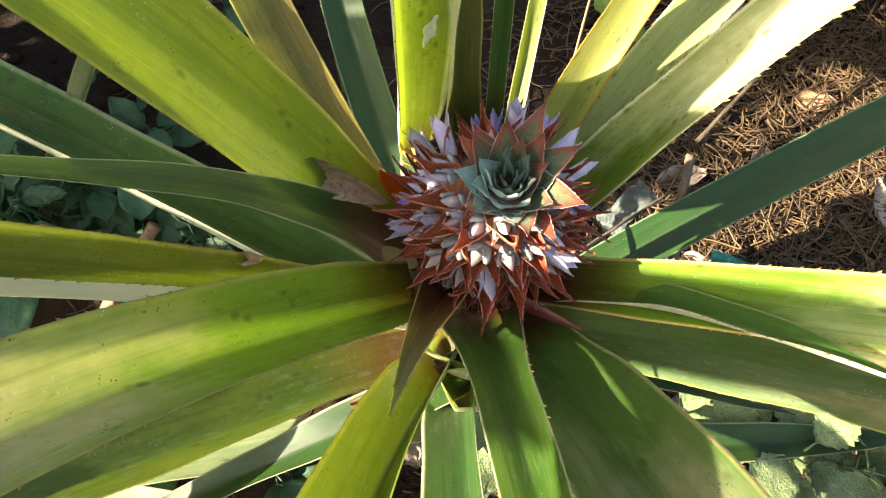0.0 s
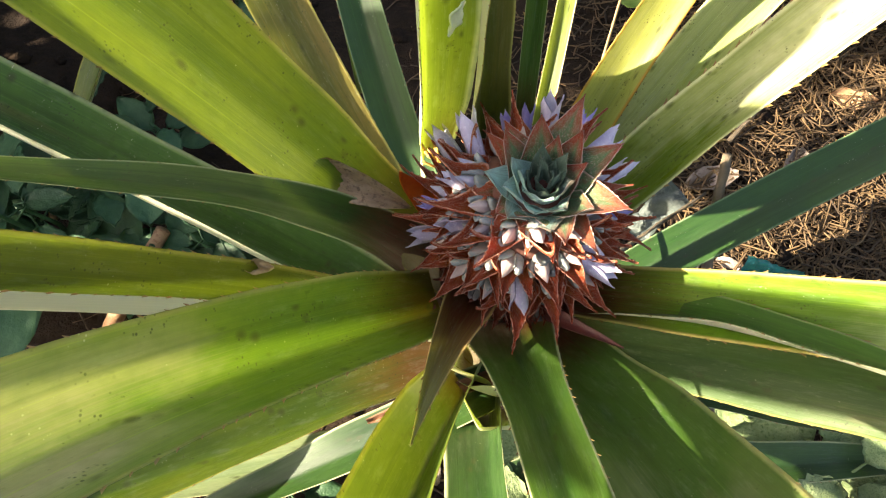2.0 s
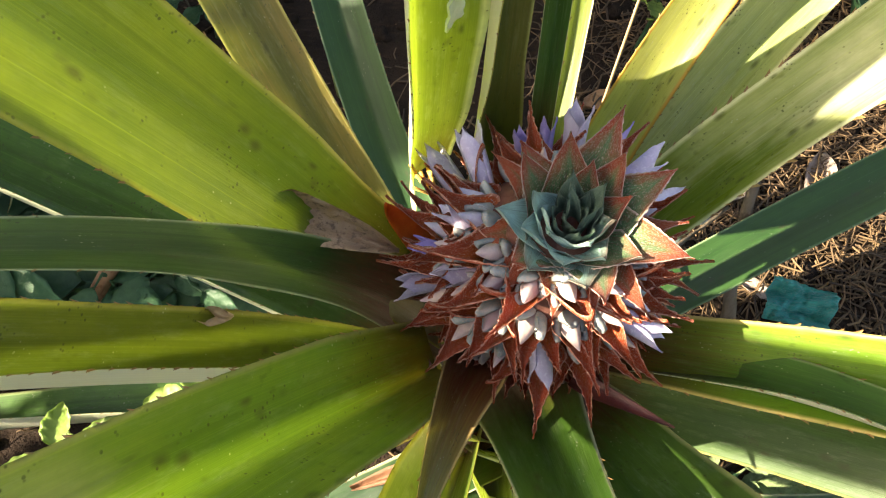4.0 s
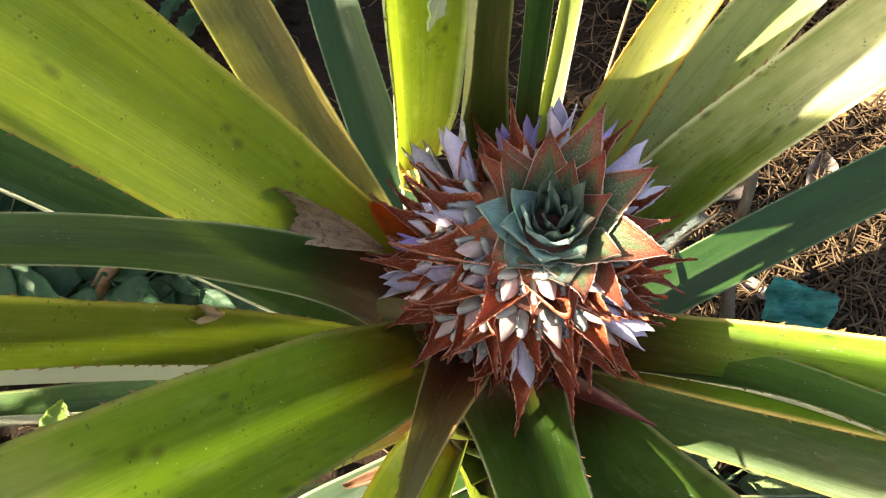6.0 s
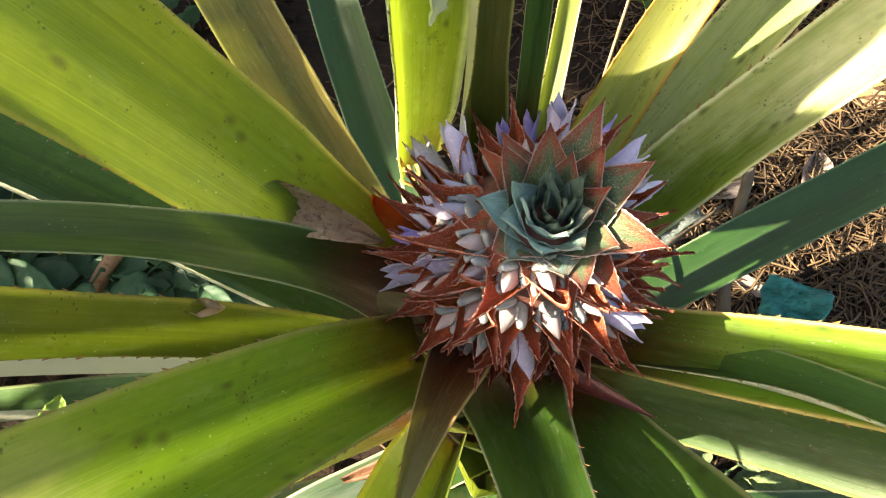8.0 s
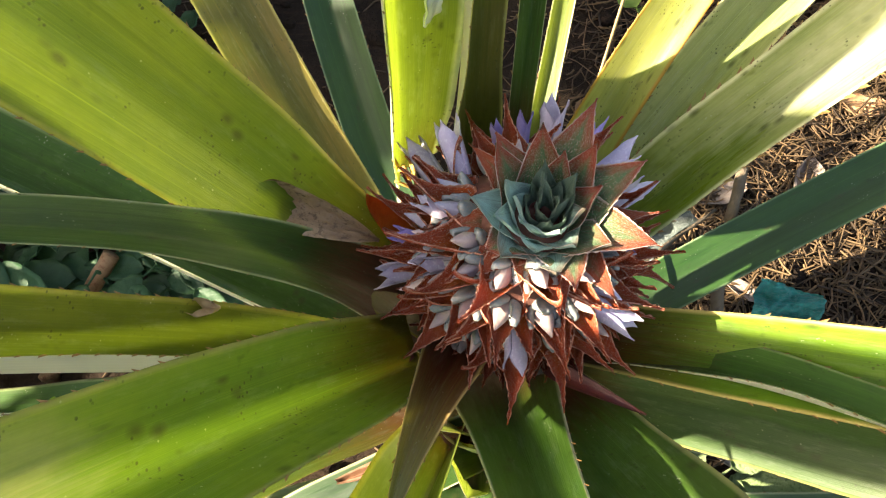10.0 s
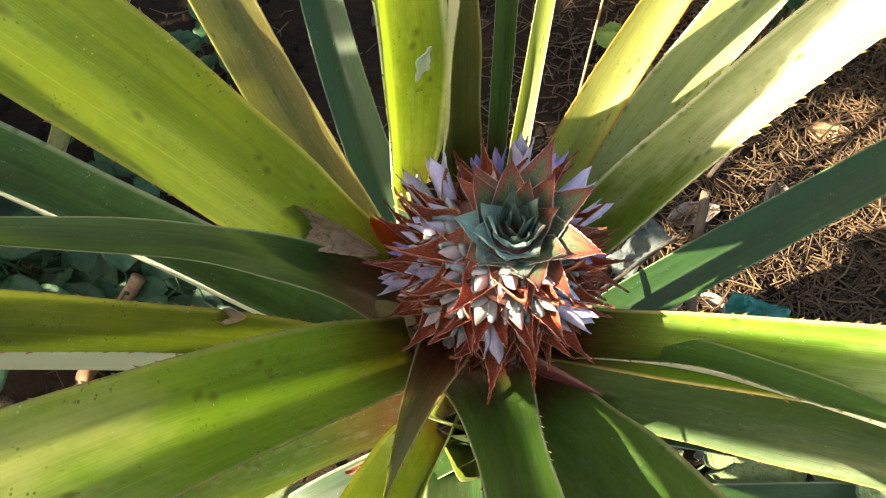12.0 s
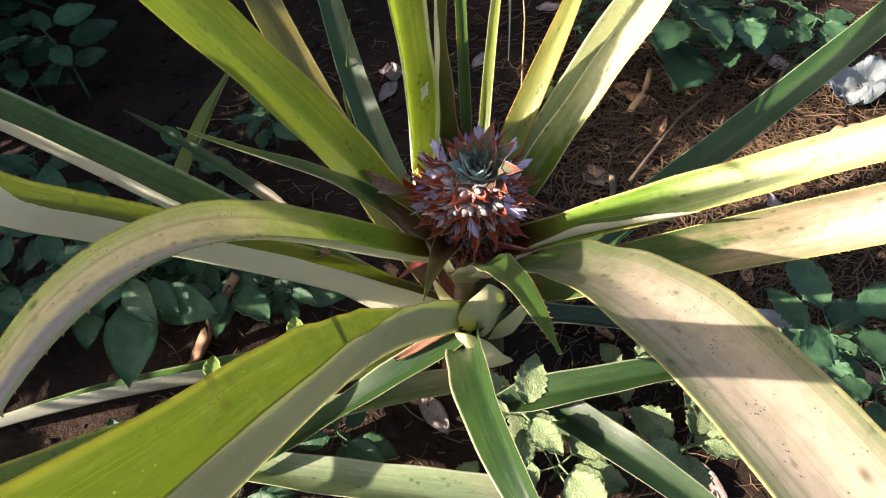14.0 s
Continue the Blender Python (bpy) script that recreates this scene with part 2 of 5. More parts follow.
UNDER = underside_material("leaf_underside", (0.60, 0.585, 0.43), (0.78, 0.75, 0.58), (0.90, 0.95, 0.58))
UNDER_OLIVE = underside_material("leaf_underside_olive", (0.56, 0.56, 0.32), (0.78, 0.76, 0.48), (0.95, 0.95, 0.50))
SKIN = {
    "olive": blade_material("leaf_olive", (0.062, 0.105, 0.008), (0.145, 0.180, 0.014), red=0.3, thin=0.33, butt=0.7),
    # base lets little light through, in place of shade behind it
    "old_olive": blade_material("leaf_dull_olive", (0.074, 0.126, 0.011), (0.165, 0.200, 0.018), red=0.3, thin=0.36, butt=0.1, butt_to=0.27, bloom=0.06),
    "inner": blade_material("leaf_inner", (0.14, 0.135, 0.026), (0.26, 0.235, 0.055), red=0.6, edge=(0.50, 0.36, 0.14), bloom=0.12, rim=0.43, foot_at=(0.030, 0.085)),
    # sunlight on two lower leaves is put into this pale tone
    "pale": blade_material("leaf_lower_sunlit", (0.17, 0.23, 0.10), (0.28, 0.33, 0.19), red=0.0, edge=(0.50, 0.50, 0.34), bloom=0.2),
    # base and rim paled to make up for sunlight that is blocked
    "pale_olive": blade_material("leaf_pale_olive", (0.26, 0.30, 0.11), (0.44, 0.46, 0.21), red=0.5, edge=(0.72, 0.66, 0.40), bloom=0.25, rim=0.44, thin=0.42, butt=1.0, flush=0.35, gloss=0.30),
    # olive darkened to put shade into the leaf below the arch
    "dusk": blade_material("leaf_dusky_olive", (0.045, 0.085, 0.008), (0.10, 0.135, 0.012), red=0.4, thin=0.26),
    # base brightened to make up for sunlight blocked by the upright leaves
    "orange_rim": blade_material("leaf_orange_rim", (0.33, 0.34, 0.080), (0.52, 0.50, 0.17), red=0.4, edge=(0.55, 0.22, 0.04), bloom=0.18, rim=0.43, thin=0.56, butt=1.0, flush=0.35),
    # pale tip colour holds the sun glare on the outer blade
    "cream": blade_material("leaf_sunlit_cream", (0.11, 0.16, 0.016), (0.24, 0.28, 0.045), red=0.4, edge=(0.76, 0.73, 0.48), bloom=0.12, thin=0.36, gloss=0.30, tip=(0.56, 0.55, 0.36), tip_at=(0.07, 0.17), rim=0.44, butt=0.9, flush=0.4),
    "deep_red": blade_material("leaf_green_red_base", (0.020, 0.054, 0.009), (0.046, 0.092, 0.015), red=0.15, edge=(0.32, 0.34, 0.18), gloss=0.42, thin=0.10, bloom=0.03, foot_at=(0.080, 0.118)),
    # olive darkened and less translucent: shade put into the front leaf
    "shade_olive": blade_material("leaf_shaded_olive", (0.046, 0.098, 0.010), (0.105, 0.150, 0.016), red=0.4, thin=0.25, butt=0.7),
    # colours cut by half: shade on the lower leaves put into the skin
    "lower": blade_material("leaf_lower_shaded", (0.011, 0.034, 0.008), (0.028, 0.064, 0.012), red=0.0, edge=(0.34, 0.36, 0.20), thin=0.10, flush=0.05, bloom=0.04),
    "arch": blade_material("leaf_arching", (0.080, 0.165, 0.014), (0.18, 0.24, 0.022), red=0.3, edge=(0.26, 0.25, 0.08), tip=(0.38, 0.30, 0.25), tip_at=(0.13, 0.25), bloom=0.08, glow=0.25, thin=0.40, flush=0.4, butt=0.6, aged=0.35),
    # margin widened and paled to carry the sunlight along the edges
    "yellow": blade_material("leaf_yellow_green", (0.15, 0.20, 0.022), (0.30, 0.33, 0.060), red=0.2, edge=(0.76, 0.73, 0.48), bloom=0.18, rim=0.425, thin=0.44, butt=1.0, flush=0.3),
    # outer blade whitened by the tip colour for the sun on it
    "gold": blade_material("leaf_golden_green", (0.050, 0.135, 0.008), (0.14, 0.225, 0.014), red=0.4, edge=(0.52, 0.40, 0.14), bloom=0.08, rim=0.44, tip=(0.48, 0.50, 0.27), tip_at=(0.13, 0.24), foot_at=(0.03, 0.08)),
    "green": blade_material("leaf_green", (0.024, 0.078, 0.010), (0.062, 0.120, 0.016), red=0.15, edge=(0.72, 0.68, 0.42), rim=0.465, thin=0.24, foot_at=(0.045, 0.085)),
    "deep": blade_material("leaf_deep_green", (0.020, 0.066, 0.008), (0.052, 0.125, 0.014), red=0.75, edge=(0.30, 0.34, 0.16), gloss=0.42, thin=0.10, bloom=0.05, foot_at=(0.05, 0.10)),
    "teal": blade_material("leaf_blue_green", (0.013, 0.046, 0.009), (0.028, 0.076, 0.013), red=0.0, edge=(0.16, 0.24, 0.12), gloss=0.44, bloom=0.0, thin=0.06),
    "brown": blade_material("leaf_bronze", (0.070, 0.085, 0.014), (0.14, 0.105, 0.026), red=1.0, edge=(0.50, 0.44, 0.14), thin=0.22),
    "bronze_tip": blade_material("leaf_bronzed_green", (0.028, 0.080, 0.012), (0.066, 0.125, 0.020), red=0.2, edge=(0.52, 0.46, 0.19), bloom=0.12, tip=(0.38, 0.32, 0.23), tip_at=(0.15, 0.29), thin=0.26, rim=0.462, foot_at=(0.03, 0.065)),
    "red_flush": blade_material("leaf_red_flush", (0.024, 0.060, 0.012), (0.052, 0.085, 0.018), red=0.3, edge=(0.55, 0.50, 0.16), bloom=0.08, rim=0.475, tip=(0.46, 0.31, 0.22), tip_at=(0.18, 0.32), thin=0.15, flush=0.35),
}


def plain_material(name, c1, c2, scale, rough=0.7, thin=0.0, bumps=0.4, dist=0.001, stretch=(1, 1, 1), spec=0.4, third=None):
    m, nt, b, out = mat_new(name)
    co = nt.nodes.new("ShaderNodeTexCoord").outputs["Object"]
    info = nt.nodes.new("ShaderNodeObjectInfo")
    a = tex(nt, co, scale, 5, 0.65, stretch)
    g = tex(nt, co, scale * 7, 3, 0.7, stretch)
    col = mixc(nt, ramp(nt, a.outputs[0], 0.35, 0.68), c1, c2)
    if third:
        col = mixc(nt, ramp(nt, g.outputs[0], 0.52, 0.66), col, third)
    hue = nt.nodes.new("ShaderNodeHueSaturation")
    nt.links.new(col, hue.inputs["Color"])
    nt.links.new(ramp(nt, info.outputs["Random"], 0, 1, 0.7, 1.3), hue.inputs["Value"])
    nt.links.new(hue.outputs[0], b.inputs["Base Color"])
    b.inputs["Roughness"].default_value = rough
    b.inputs["Specular IOR Level"].default_value = spec
    bump(nt, b, mathn(nt, "ADD", a.outputs[0], g.outputs[0]), bumps, dist)
    if thin:
        translucent(nt, b, out, hue.outputs[0], thin)
    return m


def scaly_material(name, inner, outer, scurf, amount, lo=0.25, hi=0.75, hem=0.85):
    """Bracts: inner colour at the base, outer towards the tip and margin, with whitish scurf in points."""
    m, nt, b, out = mat_new(name)
    uv = nt.nodes.new("ShaderNodeTexCoord").outputs["UV"]
    sep = nt.nodes.new("ShaderNodeSeparateXYZ")
    nt.links.new(uv, sep.inputs[0])
    info = nt.nodes.new("ShaderNodeObjectInfo")
    n1 = tex(nt, uv, 5.0, 4, 0.7, (1, 1, 1))
    st = tex(nt, uv, 1.0, 3, 0.7, (26, 3, 1))
    off = mathn(nt, "ABSOLUTE", mathn(nt, "SUBTRACT", sep.outputs[0], 0.5), 0.0)
    far = mathn(nt, "ADD", sep.outputs[1], mathn(nt, "MULTIPLY", off, 0.7))
    far = mathn(nt, "ADD", far, ramp(nt, n1.outputs[0], 0.3, 0.7, -0.16, 0.16))
    far = mathn(nt, "ADD", far, ramp(nt, info.outputs["Random"], 0, 1, -0.12, 0.12))
    col = mixc(nt, ramp(nt, far, lo, hi), inner, outer)
    col = mixc(nt, ramp(nt, st.outputs[0], 0.45, 0.7, 0.0, 0.4), col, tuple(0.45 * x for x in outer))
    dots = tex(nt, uv, 1.0, 2, 0.6, (34, 40, 1))
    rim = mathn(nt, "ADD", ramp(nt, dots.outputs[0], 0.56, 0.66, 0.0, amount), ramp(nt, off, 0.455, 0.485, 0.0, hem))
    col = mixc(nt, rim, col, scurf)
    vein = tex(nt, uv, 1.0, 1, 0.5, (44, 1.2, 1))
    col = mixc(nt, ramp(nt, vein.outputs[0], 0.50, 0.60, 0.0, 0.45), col, tuple(0.4 * x for x in outer))
    grain = tex(nt, uv, 1.0, 2, 0.6, (70, 95, 1))
    col = mixc(nt, mathn(nt, "MULTIPLY", ramp(nt, grain.outputs[0], 0.59, 0.65, 0.0, min(1, 0.85 * amount)), ramp(nt, far, 0.25, 0.9, 0.35, 1.0)), col, scurf)
    nt.links.new(col, b.inputs["Base Color"])
    b.inputs["Roughness"].default_value = 0.58
    b.inputs["Specular IOR Level"].default_value = 0.35
    bump(nt, b, mathn(nt, "ADD", st.outputs[0], dots.outputs[0]), 0.8, 0.0008)
    translucent(nt, b, out, col, 0.30)
    return m


BRACT = scaly_material("red_bract", (0.62, 0.16, 0.020), (0.48, 0.064, 0.010), (0.86, 0.66, 0.50), 0.66, 0.08, 0.60, 0.34)
# older lower bracts, with the shade low on the head put in
BRACT_LOW = scaly_material("old_shaded_bract", (0.36, 0.075, 0.020), (0.24, 0.036, 0.012), (0.64, 0.46, 0.36), 0.42, 0.02, 0.40, 0.25)
CROWN_OUT = scaly_material("crown_outer", (0.095, 0.19, 0.085), (0.42, 0.075, 0.022), (0.78, 0.62, 0.52), 0.48, 0.30, 0.70, 0.65)
CROWN_IN = scaly_material("crown_inner", (0.54, 0.80, 0.73), (0.40, 0.58, 0.51), (0.60, 0.56, 0.50), 0.10, 0.70, 1.20, 0.30)
CROWN_TEAL = scaly_material("crown_blue_green", (0.32, 0.54, 0.46), (0.22, 0.19, 0.14), (0.64, 0.52, 0.43), 0.22, 0.62, 1.12, 0.45)
CROWN_MID = scaly_material("crown_middle", (0.085, 0.21, 0.085), (0.36, 0.062, 0.024), (0.78, 0.64, 0.56), 0.50, 0.62, 1.06, 0.70)
CROWN_CORE = scaly_material("crown_core", (0.10, 0.18, 0.13), (0.16, 0.25, 0.18), (0.40, 0.38, 0.33), 0.20, 0.5, 1.0, 0.15)
# darker calyx for the low rows, shade put into its colour
CALYX_LOW = plain_material("shaded_calyx", (0.13, 0.12, 0.11), (0.28, 0.22, 0.19), 180, 0.6, 0.1, 0.3, 0.0004)
CALYX = plain_material("pale_calyx", (0.20, 0.25, 0.26), (0.42, 0.43, 0.40), 260, 0.65, 0.15, 0.5, 0.0004, third=(0.46, 0.38, 0.32))
PETAL = plain_material("lilac_petal", (0.47, 0.41, 0.56), (0.63, 0.58, 0.68), 120, 0.5, 0.25, 0.3, 0.0004, (1, 1, 0.25), third=(0.66, 0.62, 0.72))
PINK = plain_material("pink_petal", (0.48, 0.36, 0.37), (0.70, 0.57, 0.50), 160, 0.5, 0.25, 0.3, 0.0004)
PETAL_DARK = plain_material("violet_bud", (0.22, 0.17, 0.44), (0.38, 0.32, 0.58), 140, 0.6, 0.2, 0.3, 0.0004)
STAMEN = plain_material("yellow_stamen", (0.40, 0.17, 0.03), (0.52, 0.36, 0.09), 200, 0.6)
CORE = plain_material("fruit_flesh_skin", (0.12, 0.035, 0.022), (0.20, 0.10, 0.07), 120, 0.75, 0, 0.6, 0.001)
ORANGE = plain_material("orange_bract", (0.62, 0.10, 0.015), (0.75, 0.20, 0.03), 90, 0.5, 0.35, 0.3, 0.0005)
DRY = plain_material("dry_leaf", (0.24, 0.19, 0.155), (0.42, 0.35, 0.29), 60, 0.8, 0.15, 0.8, 0.0012, third=(0.18, 0.13, 0.10))
CURLED = plain_material("curled_dry_leaf", (0.27, 0.16, 0.085), (0.44, 0.30, 0.18), 55, 0.8, 0.1, 0.8, 0.0015, third=(0.17, 0.11, 0.065))
PALE_TAN = plain_material("pale_tan_scrap", (0.50, 0.36, 0.20), (0.68, 0.54, 0.34), 60, 0.7, 0.2, 0.6, 0.001)
TAN = plain_material("tan_dry_leaf", (0.36, 0.20, 0.10), (0.52, 0.33, 0.18), 45, 0.7, 0.2, 0.6, 0.001, third=(0.28, 0.13, 0.06))
RUST = plain_material("rust_dry_leaf", (0.16, 0.075, 0.035), (0.30, 0.14, 0.07), 45, 0.7, 0.1, 0.6, 0.001)
DARK_RED = plain_material("dark_red_scale", (0.075, 0.012, 0.008), (0.13, 0.026, 0.016), 60, 0.5)
SPINE = plain_material("spine", (0.20, 0.15, 0.05), (0.32, 0.16, 0.055), 90, 0.5, 0.2)
STEM = plain_material("plant_stem", (0.09, 0.075, 0.04), (0.17, 0.14, 0.08), 60, 0.7)
SILK = plain_material("silk_web", (0.62, 0.64, 0.58), (0.75, 0.75, 0.70), 90, 0.8, 0.3)
WOOD = plain_material("dead_stem", (0.070, 0.055, 0.035), (0.15, 0.115, 0.075), 50, 0.85, 0, 0.7, 0.002, (1, 1, 0.2))
STRAW = plain_material("straw", (0.34, 0.22, 0.10), (0.55, 0.40, 0.20), 40, 0.7)
WEED = plain_material("weed_leaf", (0.030, 0.088, 0.036), (0.062, 0.140, 0.058), 45, 0.5, 0.3, 0.5, 0.0015)
SAGE = plain_material("sage_leaf", (0.15, 0.22, 0.085), (0.27, 0.34, 0.16), 70, 0.75, 0.25, 0.9, 0.002, third=(0.12, 0.18, 0.065))
LIME = plain_material("young_leaf", (0.16, 0.26, 0.04), (0.25, 0.34, 0.07), 50, 0.5, 0.4, 0.4, 0.001)
TEAL = plain_material("teal_plastic", (0.025, 0.26, 0.22), (0.08, 0.55, 0.46), 90, 0.35, 0.1, 0.9, 0.003, (0.5, 3, 1), third=(0.22, 0.42, 0.36))
# dark copy of pale_plastic: shade on one scrap put into the colour
RAG_SHADED = plain_material("shaded_plastic", (0.07, 0.095, 0.085), (0.15, 0.18, 0.17), 40, 0.4, 0.1, 0.8, 0.003)
RAG = plain_material("pale_plastic", (0.18, 0.22, 0.21), (0.34, 0.38, 0.37), 25, 0.5, 0.25, 0.6, 0.003)


def soil_material():
    m, nt, b, out = mat_new("soil")
    co = nt.nodes.new("ShaderNodeTexCoord").outputs["Object"]
    a = tex(nt, co, 9, 6, 0.65)
    g = tex(nt, co, 120, 5, 0.7)
    f = tex(nt, co, 60, 4, 0.7, (1, 3.5, 1))
    col = mixc(nt, ramp(nt, a.outputs[0], 0.35, 0.65), (0.013, 0.009, 0.006), (0.036, 0.023, 0.014))
    col = mixc(nt, ramp(nt, f.outputs[0], 0.5, 0.7, 0.0, 0.45), col, (0.055, 0.034, 0.019))
    col = mixc(nt, ramp(nt, g.outputs[0], 0.55, 0.75, 0.0, 0.6), col, (0.02, 0.014, 0.01))
    nt.links.new(col, b.inputs["Base Color"])
    b.inputs["Roughness"].default_value = 0.95
    b.inputs["Specular IOR Level"].default_value = 0.15
    bump(nt, b, mathn(nt, "ADD", g.outputs[0], mathn(nt, "MULTIPLY", a.outputs[0], 2.0)), 1.0, 0.006)
    return m


SOIL = soil_material()

# ---------------------------------------------------------------- ground
def soil_height(x, y):
    return 0.012 * noise.noise(Vector((x * 5, y * 5, 3))) + 0.006 * noise.noise(Vector((x * 23, y * 23, 7))) - 0.012


def build_ground():
    n, half = 150, 1.5
    axis = np.concatenate([[-400, -60, -12, -4], np.linspace(-half, half, n), [4, 12, 60, 400]])
    k = len(axis)
    verts = [(x, y, soil_height(x, y) if abs(x) <= half and abs(y) <= half else -0.012) for y in axis for x in axis]
    faces = [(j * k + i, j * k + i + 1, (j + 1) * k + i + 1, (j + 1) * k + i) for j in range(k - 1) for i in range(k - 1)]
    ground = new("ground", link_mesh("ground", verts, faces, [SOIL]))
    tagged(ground, "dark brown garden soil strewn with dry litter", "ground", kind="structure")


build_ground()

# ---------------------------------------------------------------- the pineapple plant
AXIS = Vector((0.024, 0.157, 0))
plant = tagged(new("pineapple_plant"), "pineapple plant with long spiny leaves and a flowering head", "plant")
plant.location = (AXIS.x, AXIS.y, 0)
HOME = plant.location.copy()
bpy.context.view_layer.update()


def shift(pts):
    return [Vector(p) - HOME for p in pts]


def blade_frames(p, n, taper=2.2):
    """Centre line, right vector, normal and half width of a strap leaf from its bend."""
    r0, z0, f0, f1, e0, e1, e2, wide, long, h0, h1, f2, h2, e3 = p
    s = np.linspace(0, 1, n)
    az = np.radians(f0 + f1 * s + f2 * s * s)
    el = np.radians(e0 + e1 * s + e2 * s * s + e3 * s**3)
    T = np.stack([np.cos(el) * np.cos(az), np.cos(el) * np.sin(az), np.sin(el)], -1)
    start = np.array([AXIS.x + r0 * math.cos(radians(f0)), AXIS.y + r0 * math.sin(radians(f0)), z0])
    C = np.vstack([start, start + np.cumsum((T[1:] + T[:-1]) / 2 * long / (n - 1), 0)])
    S = np.stack([np.sin(az), -np.cos(az), 0 * az], -1)
    N = np.cross(S, T)
    rho = np.radians(h0 + h1 * s + h2 * s * s)[:, None]
    side, norm = np.cos(rho) * S + np.sin(rho) * N, np.cos(rho) * N - np.sin(rho) * S
    half = wide / 2 * np.clip(1 - s**taper, 0, 1) ** 0.9 * (0.85 + 0.15 * np.minimum(s / 0.15, 1))
    return s * long, C, T, side, norm, np.maximum(half, 0.0006)


def blade_mesh(name, frames, skin, seed, channel=0.4, thick=0.0017, wave=0.0012, sag=0.20, keel=1.6):
    along, C, T, side, norm, half = frames
    rnd = random.Random(seed)
    ph = [rnd.uniform(0, 6.3) for _ in range(4)]
    across = np.array([-1, -0.93, -0.72, -0.42, -0.14, 0, 0.14, 0.42, 0.72, 0.93, 1.0])
    lift = channel * (0.7 * np.abs(across) + 0.3 * across**2) - sag * (1 - np.abs(across) ** keel)
    m, n = len(across), len(C)
    verts, uvs = [], []
    for layer in (0, 1):
        for i in range(n):
            w = half[i]
            k = min(1.0, w / 0.008)
            rip_k = k if channel < 0.7 else 0.35 * k
            for a, l in zip(across, lift):
                rip = wave * rip_k * (math.sin(along[i] * 38 + ph[0] + 1.1 * a) * abs(a) + 0.6 * math.sin(along[i] * 90 + ph[1] - a) * a * a)
                d = thick * k * (1 - 0.8 * abs(a) ** 3) if layer else 0.0
                verts.append(C[i] + side[i] * (w * a) + norm[i] * (w * l + rip - d))
                uvs.append((0.5 + 0.5 * a, along[i]))
    faces, idx = [], []
    o = n * m
    for i in range(n - 1):
        for j in range(m - 1):
            a, b = i * m + j, i * m + j + 1
            faces.append((a, a + m, b + m, b)[::-1])
            idx.append(0)
            faces.append((o + a, o + a + m, o + b + m, o + b))
            idx.append(1)
        for j in (0, m - 1):
            a = i * m + j
            q = (a, a + m, o + a + m, o + a)
            faces.append(q if j == 0 else q[::-1])
            idx.append(0)
    return link_mesh(name, shift(verts), faces, [SKIN[skin], UNDER_OLIVE if skin in ("shade_olive", "pale_olive") else UNDER], True, idx, uvs)


def margin_mesh(frames, seed, channel=0.4, size=0.0009, gap=0.0060, wave=0.0012):
    """Hooked teeth along both margins, seated on the rippled edge of the blade."""
    along, C, T, side, norm, half = frames
    rnd = random.Random(seed)
    ph = [rnd.uniform(0, 6.3) for _ in range(4)]
    verts, faces = [], []
    for sg in (-1, 1):
        x = 0.03
        while x < along[-1] * 0.97:
            i = int(np.searchsorted(along, x))
            f = (x - along[i - 1]) / (along[i] - along[i - 1])
            lerp = lambda q: q[i - 1] * (1 - f) + q[i] * f
            w = lerp(half)
            k = min(1.0, w / 0.008) * (1 if channel < 0.7 else 0.35)
            ends = [wave * k * (math.sin(along[j] * 38 + ph[0] + 1.1 * sg) + 0.6 * math.sin(along[j] * 90 + ph[1] - sg)) for j in (i - 1, i)]
            rip = ends[0] * (1 - f) + ends[1] * f
            p = lerp(C) + lerp(side) * (sg * (w - 0.0002)) + lerp(norm) * (w * channel + rip - 0.0003)
            t, sd, nm = lerp(T), lerp(side) * sg, lerp(norm)
            s = size * rnd.uniform(0.6, 1.25)
            k = len(verts)
            verts += [p - t * s * 1.3, p + t * s * 0.7, p + nm * 0.0004 - t * 0.1 * s, p - nm * 0.0004 - t * 0.1 * s, p + sd * s * 1.0 + t * s * 1.3 + nm * s * 0.2]
            faces += [(k, k + 2, k + 4), (k + 2, k + 1, k + 4), (k + 1, k + 3, k + 4), (k + 3, k, k + 4)]
            x += gap * rnd.uniform(0.7, 1.4)
    return link_mesh("spiny_margin", shift(verts), faces, [SPINE], False)


LEAF_NO = [0]


def blade(skin, label, r, z, turn, lift, width, length, twist, channel, spiny=1.0, sag=0.20, keel=1.6, neck=0.0, taper=2.2, flare=None, sway=None):
    """A strap leaf: turn, lift and twist are the polynomial bends of azimuth, elevation and roll in degrees over its length."""
    LEAF_NO[0] += 1
    p = (r, z, turn[0], turn[1], lift[0], lift[1], lift[2], width, length, twist[0], twist[1], turn[2], twist[2], lift[3])
    frames = blade_frames(p, 56, taper)
    if sway:
        w = np.clip((frames[0] - sway[0]) / sway[1], 0, 1)[:, None]
        frames[1][:] += np.array(sway[2]) * w * w * (3 - 2 * w)
    if neck:
        frames[5][:] *= np.clip(frames[0] / neck, 0.25, 1)
    if flare:
        frames[5][:] *= 1 + flare[0] * np.clip(1 - (frames[0] - flare[1]) / flare[2], 0, 1) ** 1.5
    leaf = child("leaf", blade_mesh("leaf", frames, skin, LEAF_NO[0], channel, sag=sag, keel=keel), plant, label)
    if spiny:
        child("spiny_margin", margin_mesh(frames, LEAF_NO[0], channel, size=0.0008 * spiny), leaf)
    return leaf


# the long leaves
blade("old_olive", "broad olive-green leaf with dark specks", 0.0317, 0.1955, (179.5, 30.0, 2.3), (66.2, -1.1, -7.6, 4.2), 0.0416, 0.705, (4.0, 59.4, 9.2), 0.19)
